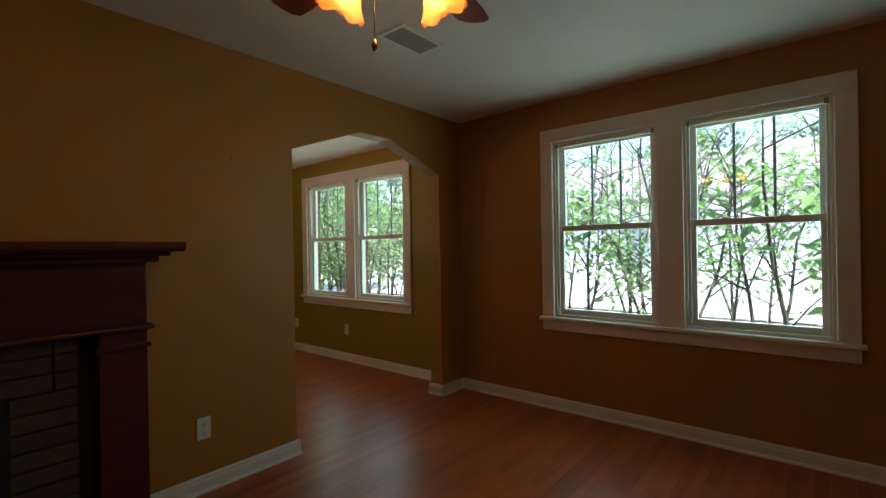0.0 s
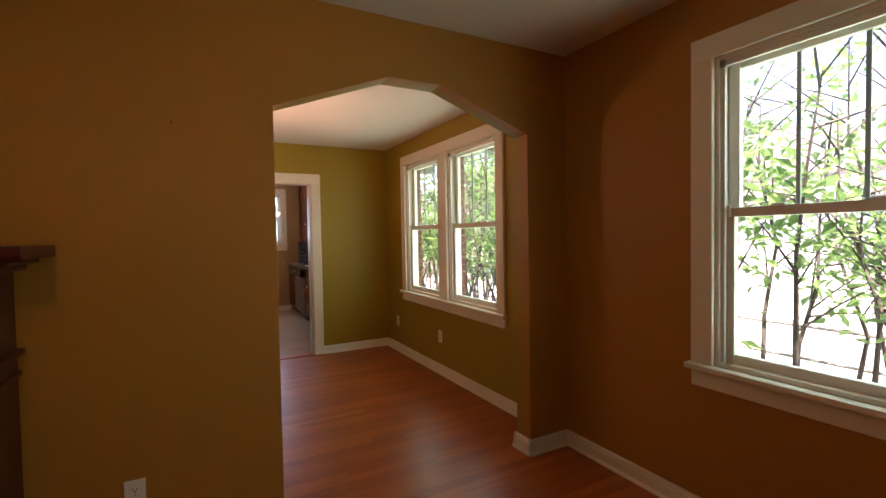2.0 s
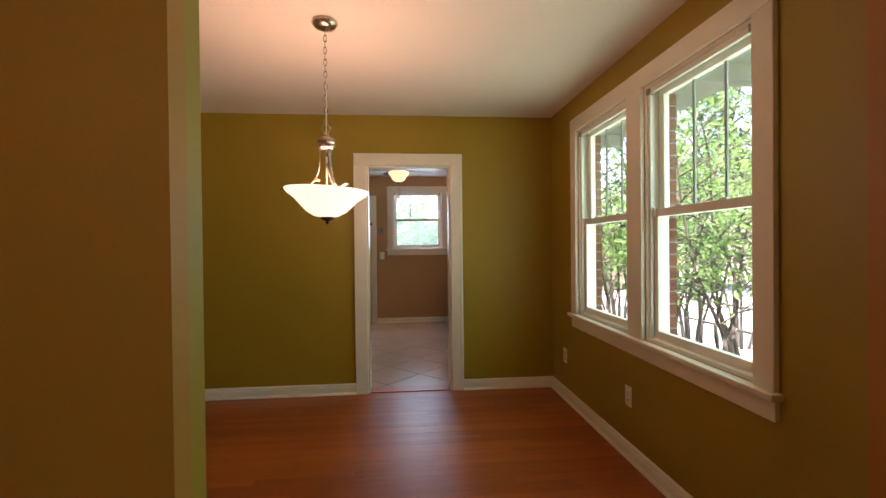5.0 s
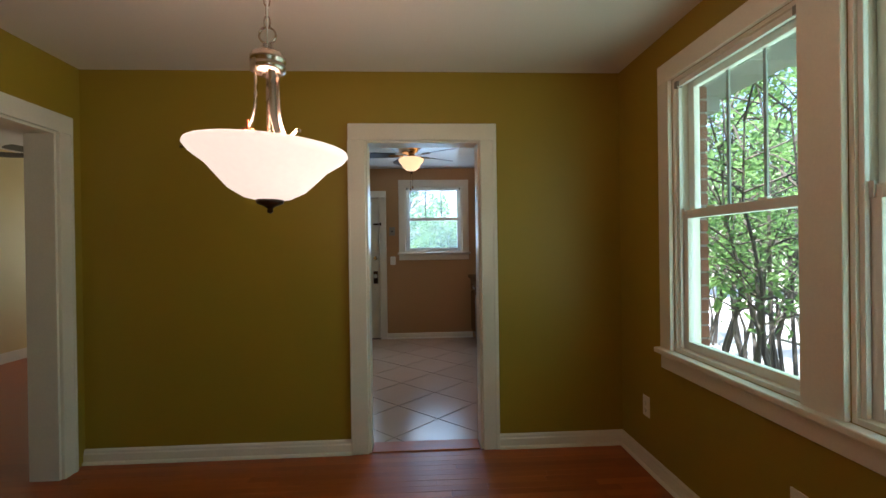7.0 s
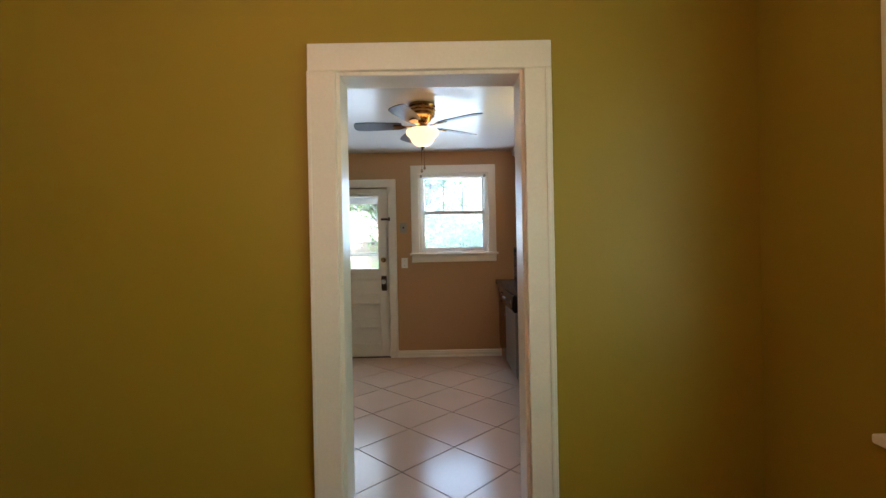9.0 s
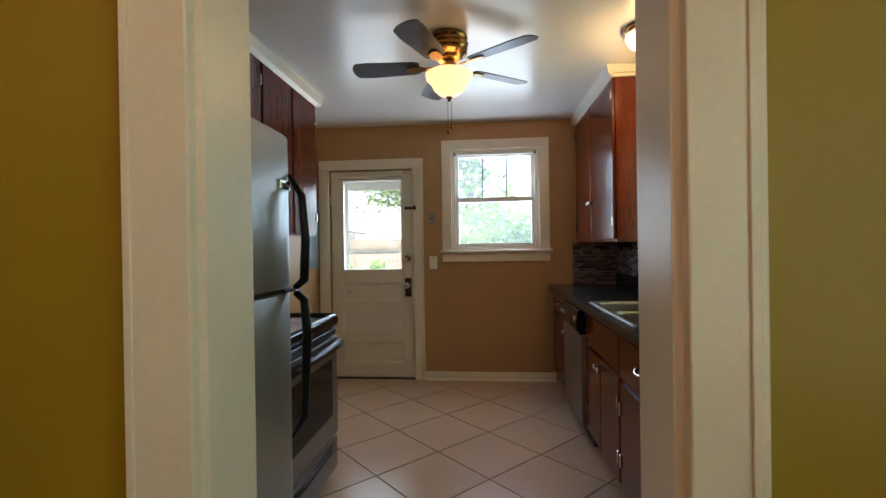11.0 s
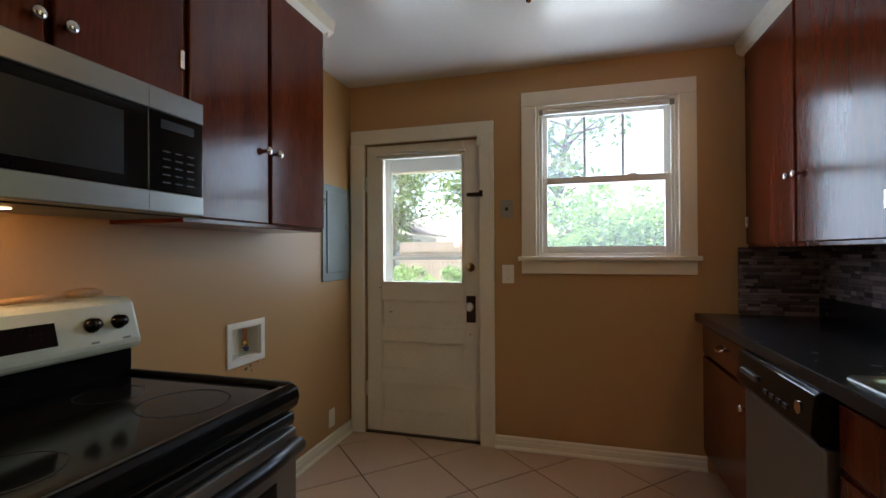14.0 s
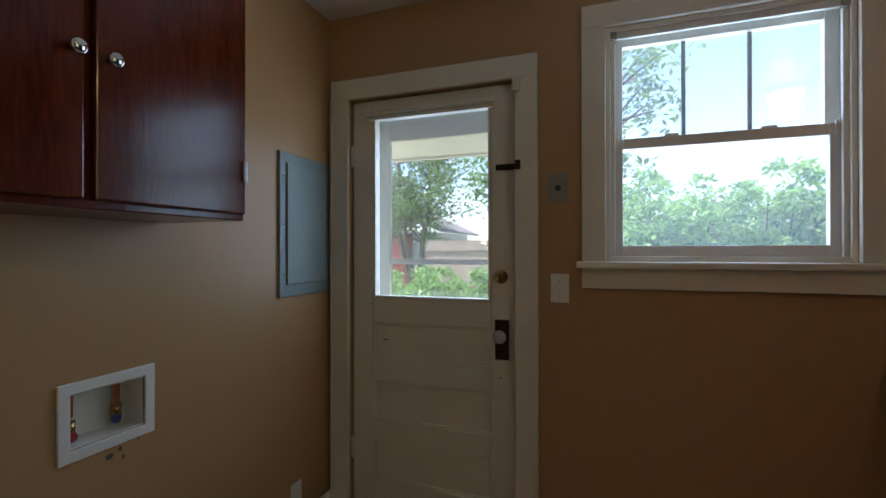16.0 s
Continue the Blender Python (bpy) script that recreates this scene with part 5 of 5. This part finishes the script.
lf = ceiling_fan("ceiling_fan", "brass ceiling fan with tulip amber glass shades and mahogany blades", LFX, LFY, CL,
                 [(0, CL - 0.002), (0.07, CL - 0.002), (0.06, CL - 0.05), (0.015, CL - 0.07), (0.015, CL - 0.14), (0.09, CL - 0.16), (0.12, CL - 0.20), (0.12, CL - 0.26), (0.08, CL - 0.30), (0.05, CL - 0.34), (0.05, CL - 0.40), (0, CL - 0.41)], CL - 0.30, 0.60, 32, BLADER)
for i in range(4):
    a = radians(LFA + 90 * i)
    ca, sa = math.cos(a), math.sin(a)
    arm = part("light_arm", tube([(0.04 * ca, 0.04 * sa, CL - 0.37), (0.09 * ca, 0.09 * sa, CL - 0.375), (0.145 * ca, 0.145 * sa, CL - 0.375)], 0.008), BRASS, lf, smooth=True)
    bm = bmesh.new()
    rings = []
    for r, h in ((0.022, 0), (0.03, -0.02), (0.038, -0.05), (0.052, -0.085), (0.07, -0.115), (0.074, -0.12)):
        rings.append([bm.verts.new(((r + (0.006 * math.cos(5 * 2 * math.pi * k / 40) if r > 0.05 else 0)) * math.cos(2 * math.pi * k / 40), r * math.sin(2 * math.pi * k / 40), h + (0.010 * math.cos(5 * 2 * math.pi * k / 40) if r > 0.06 else 0))) for k in range(40)])
    for p, q in zip(rings, rings[1:]):
        for k in range(40):
            bm.faces.new((p[k], p[(k + 1) % 40], q[(k + 1) % 40], q[k]))
    place = Matrix.Translation((0.145 * ca, 0.145 * sa, CL - 0.37)) @ Matrix.Rotation(a, 4, "Z") @ Matrix.Rotation(radians(-38), 4, "Y")
    bmesh.ops.transform(bm, matrix=place, verts=bm.verts)
    sh = part("glass_shade", bm, AMBER, lf, "amber scalloped glass shade, lit", smooth=True)
    sh.modifiers.new("wall", "SOLIDIFY").thickness = 0.003
    bm = lathe([(0, -0.105), (0.018, -0.10), (0.028, -0.08), (0.024, -0.055), (0.013, -0.03), (0, -0.03)], 20)
    bmesh.ops.transform(bm, matrix=place, verts=bm.verts)
    part("bulb", bm, HOT, sh, "glowing bulb", smooth=True)
pull_chain(lf, -0.035, -0.03, CL - 0.40, CL - 0.615)
bulb(LFX, LFY, CL - 0.50, 0.8, (1.0, 0.58, 0.26), 0.05)


def air_vent(x, y, z):
    ob = thing("ceiling_vent", "white louvred air register on the ceiling", "air vent", pose(x, y, z, 0, 0, 0))
    part("frame", boxes((-0.10, -0.075, -0.17, 0.17, -0.008, 0), (0.075, 0.10, -0.17, 0.17, -0.008, 0), (-0.075, 0.075, -0.17, -0.145, -0.008, 0), (-0.075, 0.075, 0.145, 0.17, -0.008, 0)), PLASTIC, ob, bevel=0.003)
    # Black sheet and greyed slats put the white register's shaded gaps into colour.
    part("backing", boxes((-0.075, 0.075, -0.145, 0.145, -0.002, -0.001)), SLOT, ob)
    for i in range(6):
        c = -0.062 + i * 0.0245
        part("slat", extrude_outline([(c - 0.008, -0.010), (c - 0.007, -0.011), (c + 0.008, -0.003), (c + 0.007, -0.002)], "y", -0.145, 0.145), BOXG, ob)


air_vent(-1.32, 2.04, CL)
nail = thing("nail", "small dark nail stuck in the tan wall", "nail", WESTL)
part("shank", tube([(1.413, 0, 1.827), (1.413, -0.012, 1.83)], 0.003, 6), SLOT, nail)


# ---- outside ----
fixed("ground", boxes((-400, 400, -400, 400, -1.2, -0.75)), LAWN, "pale dry lawn reaching the horizon", "ground")
fixed("road", boxes((-400, 400, 7.5, 16.0, -0.80, -0.735)), CONCRETE, "pale sunlit concrete drive beside the house", "road")
fixed("foundation", boxes((BX - 0.22, 2.8, -2.85, NY + 0.2, -0.9, -0.26)), MORTAR, "rendered foundation wall", "foundation")
# First box: unseen flat slab, added to stop daylight leaking into the rooms.
roof = fixed("roof", boxes((BX - 0.3, 3.2, -3.3, NY + 0.75, 2.62, 2.80), (BX - 0.3, -2.55, NY + 0.24, NY + 0.72, 2.24, 2.62)), SOFFIT, "pale green painted eave soffit of the house", "roof")
for i in range(9):
    part("rafter_tail", boxes((-9.3 + i * 0.8, -9.22 + i * 0.8, NY + 0.25, NY + 0.66, 2.14, 2.239)), SOFFIT, roof)


fixed("porch_roof", boxes((BX - 3.0, BX - 0.301, -2.6, 1.98, 2.36, 2.44), (BX - 3.06, BX - 3.0, -2.64, 2.02, 2.33, 2.47)), VINYL, "white painted cover over the back step", "roof")


def brick_face(name, m, u0, u1, z0, z1, d, holes, label):
    """Brick veneer outside the framed wall, with real brick courses in the reveals."""
    bm = sheet_with_holes(u0, u1, z0, z1, 0.04, holes)
    ob = link(name, bm, MORTAR)
    ob.matrix_world = m @ pose(0, d, 0)
    tagged(ob, label, "wall", "", "structure")
    me = None
    for h in holes:
        z = h[2]
        while z < h[3] - 0.05:
            for u in (h[0], h[1]):
                if me is None:
                    b = link("brick", boxes((-0.006, 0.006, 0.004, 0.045, 0, 0.057)), EXTBRICK)
                    me = b.data
                else:
                    b = new("brick", me)
                b.parent = ob
                b.location = (u, 0, z)
            z += 0.068


brick_face("brick_north", NORTH, BX, 2.8, -0.9, 2.6, 0.135, [(*W1[0], *WZ), (*W1[1], *WZ), (*W2[0], *WZ), (*W2[1], *WZ), W4], "red brick outside wall around the windows")
brick_face("brick_east", pose(2.7, 0, 0, 0, 0, -90), -NY, 3.0, -0.9, 2.6, 0.135, [], "red brick outside front wall")
brick_face("brick_back", BACK, KS - 0.1, KN, -0.9, 2.6, 0.14, [W3, (BD[0], BD[1], -0.2, 2.0)], "red brick outside back wall")


def leaf_cloud(bm, rnd, centre, radius, count, size, flat=1.0):
    """Many small folded leaves scattered through a lump."""
    for _ in range(count):
        while True:
            p = Vector((rnd.uniform(-1, 1), rnd.uniform(-1, 1), rnd.uniform(-1, 1)))
            if 0.15 < p.length < 1:
                break
        p = Vector(centre) + Vector((p.x * radius[0], p.y * radius[1], p.z * radius[2]))
        q = Euler((rnd.uniform(-0.9, 0.9), rnd.uniform(-0.9, 0.9), rnd.uniform(0, 6.28))).to_quaternion()
        s = size * rnd.uniform(0.6, 1.3)
        v = [bm.verts.new(p + q @ Vector(c)) for c in ((0, 0, 0), (s * 0.5, s * 0.22, s * 0.06), (s, 0, -s * 0.08), (s * 0.5, -s * 0.22, s * 0.06))]
        bm.faces.new((v[0], v[1], v[2]))
        bm.faces.new((v[0], v[2], v[3]))


def plant(name, label, cat, seed, height, stems, spread, lumps, leaves, size, material, trunk=0.025, group="", low=0.25):
    """Shrub or tree: leaning tapered stems with side branches, and leaves round the branch ends."""
    rnd = random.Random(seed)
    ob = thing(name, label, cat, group=group)
    wood, crown_bm = bmesh.new(), bmesh.new()
    for s in range(stems):
        a = 2 * math.pi * s / stems + rnd.uniform(-0.5, 0.5)
        tip = Vector((spread * math.cos(a) * rnd.uniform(0.5, 1), spread * math.sin(a) * rnd.uniform(0.5, 1), height * rnd.uniform(0.75, 1)))
        foot = Vector((0.12 * math.cos(a), 0.12 * math.sin(a), 0)) * min(1, stems - 1)
        pts = [foot.lerp(tip, t) + Vector((rnd.uniform(-1, 1), rnd.uniform(-1, 1), 0)) * 0.06 * height * t * (1 - t) * 2 for t in (0, 0.2, 0.4, 0.6, 0.8, 1)]
        tube(pts, [trunk * (1 - 0.16 * i) for i in range(6)], 6, wood)
        for k in range(lumps):
            t = rnd.uniform(low, 1.0)
            i = min(4, int(t * 5))
            base = pts[i].lerp(pts[i + 1], t * 5 - i)
            out = Vector((rnd.uniform(-1, 1), rnd.uniform(-1, 1), rnd.uniform(0.1, 0.9))).normalized() * height * rnd.uniform(0.10, 0.24)
            tube([base, base + out * 0.5 + Vector((0, 0, 0.02)), base + out], [trunk * 0.35, trunk * 0.25, trunk * 0.12], 4, wood)
            r = height * rnd.uniform(0.06, 0.12)
            leaf_cloud(crown_bm, rnd, base + out, (r, r, r * 0.8), leaves, size)
    part("trunk", wood, BARK, ob)
    part("crown", crown_bm, material, ob)
    return ob


rnd = random.Random(3)
shrub = plant("shrub", "leafy multi-stemmed shrub growing outside the window", "shrub", 1, 3.6, 5, 0.75, 14, 19, 0.08, LEAF, 0.026, "shrubs by the house", 0.42)
shrub.matrix_world = pose(-0.9, 5.3, -0.75, 0, 0, 30)
shrub_b = plant("shrub", "broad-leaved shrub with open grey branches outside the window", "shrub", 2, 3.5, 4, 0.85, 11, 11, 0.15, LEAF, 0.03, "shrubs by the house", 0.4)
shrub_b.matrix_world = pose(0.3, 5.2, -0.75, 0, 0, 0)
for x, y, a, src in ((-2.0, 5.7, 70, shrub_b), (-2.75, 5.35, 140, shrub_b), (-3.8, 5.3, 20, shrub), (-4.9, 5.3, 260, shrub), (-5.7, 5.2, 310, shrub), (-6.5, 5.6, 200, shrub), (-7.2, 5.2, 45, shrub_b), (-7.9, 5.6, 170, shrub), (1.3, 5.6, 215, shrub), (-1.5, 6.4, 15, shrub), (-0.2, 6.6, 280, shrub), (0.9, 6.5, 100, shrub_b), (1.9, 6.2, 330, shrub)):
    copy_thing(src, pose(x, y, -0.75, 0, 0, a))
for i in range(18):
    src = shrub if rnd.random() < 0.5 else shrub_b
    copy_thing(src, pose(-15.5 + i * 0.62, rnd.uniform(5.8, 8.8), -0.75, 0, 0, rnd.uniform(0, 360)))
tree = plant("tree", "tall leafy shade tree across the yard", "tree", 7, 8.5, 4, 2.6, 24, 75, 0.26, LEAFD, 0.16, "yard trees", 0.3)
tree.matrix_world = pose(-20.5, 0.7, -0.75)
for x, y, s in ((-27, -6.5, 80), (-6, 30, 140), (2, 32, 10), (8, 30, 220), (-14, 31, 300), (-22, 24, 40), (14, 33, 77), (-19, 15, 111)):
    copy_thing(tree, pose(x, y, -0.75, 0, 0, s))


def white_house():
    """The house over the drive: lapped white boards under a low grey roof."""
    ob = thing("neighbour_house", "white lap-sided neighbouring house with a grey roof", "house")
    x0, x1, y = -13.0, 9.0, 16.5
    part("wall", boxes((x0, x1, y, y + 7, -0.75, 2.75)), WHITES, ob)
    me = None
    for k in range(17):
        if me is None:
            b = link("siding_board", extrude_outline([(0, 0), (-0.03, 0), (-0.008, 0.2), (0, 0.2)], "x", x0, x1), WHITES)
            me = b.data
        else:
            b = new("siding_board", me)
        b.parent = ob
        b.location = (0, y, -0.7 + 0.2 * k)
    part("roof", extrude_outline([(y - 0.5, 2.7), (y + 3.5, 4.7), (y + 7.5, 2.7), (y + 7.5, 2.85), (y + 3.5, 4.88), (y - 0.5, 2.85)], "x", x0 - 0.4, x1 + 0.4), ROOF, ob)
    for x in (-9.0, -5.0, 0.5, 4.5):
        w = part("window", boxes((x, x + 0.9, y - 0.05, y - 0.032, 0.5, 1.9)), SIDING, ob)
        part("frame", boxes((x - 0.09, x, y - 0.06, y - 0.031, 0.4, 2.0), (x + 0.9, x + 0.99, y - 0.06, y - 0.031, 0.4, 2.0), (x, x + 0.9, y - 0.06, y - 0.031, 0.4, 0.5), (x, x + 0.9, y - 0.06, y - 0.031, 1.9, 2.0)), WHITES, w)


white_house()
bush = plant("bush", "dense rounded green bush in the back yard", "bush", 9, 3.1, 7, 1.2, 18, 50, 0.15, LEAF, 0.025, "back yard bushes", 0.1)
bush.matrix_world = pose(-16.5, 4.6, -0.75)
for x, y, s in ((-17.2, 6.2, 90), (-16, 3.4, 200), (-18, 3.0, 300), (-17.5, 7.8, 20), (-15.5, 5.9, 250), (-16.2, 2.0, 60)):
    copy_thing(bush, pose(x, y, -0.75, 0, 0, s))

low_bush = plant("bush", "low rounded green bush by the back steps", "bush", 12, 1.55, 6, 0.7, 14, 45, 0.11, LEAF, 0.018, "back yard bushes", 0.1)
low_bush.matrix_world = pose(-14.2, -1.2, -0.75)
for x, y, s in ((-15.3, -0.2, 60), (-14.8, -2.4, 200), (-16.4, -1.6, 120), (-15.8, 0.9, 300)):
    copy_thing(low_bush, pose(x, y, -0.75, 0, 0, s))


def board_fence(x, y0, y1, top):
    ob = thing("board_fence", "weathered grey wooden privacy fence behind bushes", "fence")
    me = None
    n = int((y1 - y0) / 0.15)
    for i in range(n):
        if me is None:
            b = link("board", boxes((0, 0.02, 0, 0.14, -0.75, top)), FENCEW)
            me = b.data
        else:
            b = new("board", me)
        b.parent = ob
        b.location = (x, y0 + i * 0.15, 0)
    part("rail", boxes((x + 0.02, x + 0.06, y0, y1, top - 0.3, top - 0.2)), FENCEW, ob)
    part("rail", boxes((x + 0.02, x + 0.06, y0, y1, -0.4, -0.3)), FENCEW, ob)


board_fence(-19.5, -3.0, 12.0, 1.55)


def shed():
    ob = thing("neighbour_house", "low red and grey neighbouring house beyond the yard", "house")
    part("wall", boxes((-34, -28, -11.5, -6.1, -0.75, 2.2)), SIDING, ob)
    part("red_wall", boxes((-28.2, -27.9, -9.6, -7.2, -0.75, 2.1)), REDW, ob, "red painted siding")
    part("roof", extrude_outline([(-12.1, 2.15), (-8.8, 3.6), (-5.5, 2.15), (-5.5, 2.25), (-8.8, 3.75), (-12.1, 2.25)], "x", -34.5, -27.5), ROOF, ob)


shed()


def wire_fence():
    ob = thing("wire_fence", "low metal rail fence along the drive", "fence")
    for z in (-0.05, 0.30):
        part("rail", tube([(-9, 7.2, z), (6, 7.2, z)], 0.02, 6), BOXG, ob)
    for i in range(8):
        part("post", tube([(-8.5 + i * 2, 7.2, -0.75), (-8.5 + i * 2, 7.2, 0.34)], 0.025, 6), BOXG, ob)


wire_fence()


# ---- floors, last ----
def oak_floor():
    """Narrow oak strips running across the house; the dining room's are parts, the rest one joined part."""
    base = tagged(link("floor", boxes((KX1 + 0.07, 2.7, -2.7, NY, -0.03, -0.011)), GROUT), "red-brown polished oak strip floor", "floor", "", "structure")
    rnd = random.Random(11)
    w = 0.057
    shared, rest, count = {}, bmesh.new(), 0
    x = KX0 - 0.03
    while x < 2.7:
        y = -2.6 - rnd.random() * 0.8
        lo = 0.12 if x < AX1 else -2.0
        if x < AX1:
            lo = -2.58
        while y < NY:
            ln = rnd.choice((0.6, 0.9, 1.2, 1.5, 1.8))
            a, b = max(y, lo), min(y + ln - 0.0012, NY - 0.002)
            y += ln
            if b - a < 0.02:
                continue
            if x < AX1 + 0.9 and b > 0.3 and count < 300:
                key = round(b - a, 2)
                if key not in shared:
                    shared[key] = link("plank", boxes((0, w - 0.001, 0, key - 0.001, -0.011, 0)), OAK)
                    p = shared[key]
                else:
                    p = new("plank", shared[key].data)
                p.parent = base
                p.location = (x, a, rnd.uniform(-0.0004, 0.0002))
                count += 1
            else:
                box(rest, x, x + w - 0.001, a, b, -0.011, rnd.uniform(-0.0004, 0.0002))
        x += w
    me = bpy.data.meshes.new("planks_further_off")
    rest.to_mesh(me)
    rest.free()
    me.materials.append(OAK)
    ob = new("planks_further_off", me)
    ob.parent = base
    tagged(ob, "red-brown oak floor strips", "", "", "stuff")
    side = tagged(link("floor_side_room", boxes((-9.2, KX0 - 0.03, -2.6, 0.66, -0.03, 0.0)), OAK), "red-brown wood floor of the side room", "floor", "", "structure")


def clip(poly, keep):
    out = []
    for i, p in enumerate(poly):
        q = poly[(i + 1) % len(poly)]
        a, b = keep(p), keep(q)
        if a >= 0:
            out.append(p)
        if a * b < 0:
            t = a / (a - b)
            out.append((p[0] + t * (q[0] - p[0]), p[1] + t * (q[1] - p[1])))
    return out


def tile_floor():
    """Large square tiles laid on the diagonal."""
    x0, x1, y0, y1 = BX, KX1, KS, KN
    base = tagged(link("floor_kitchen", boxes((x0, x1 + 0.0, y0, y1, -0.03, -0.003)), GROUT), "beige ceramic tile floor laid on the diagonal", "floor", "", "structure")
    h = 0.309
    for i in range(-4, 18):
        for j in range(-4, 14):
            if (i + j) % 2:
                continue
            cx, cy = -7.93 - 4 * h + i * h, 1.442 - 4 * h + (j + 1) * h
            g = h - 0.0055
            poly = [(cx - g, cy), (cx, cy - g), (cx + g, cy), (cx, cy + g)]
            for keep in (lambda p: p[0] - x0, lambda p: x1 - p[0], lambda p: p[1] - y0, lambda p: y1 - p[1]):
                poly = clip(poly, keep) if poly else poly
            if len(poly) < 3:
                continue
            bm = extrude_outline(poly, "z", -0.008, 0.0)
            part("tile", bm, TILE, base)


oak_floor()
tile_floor()
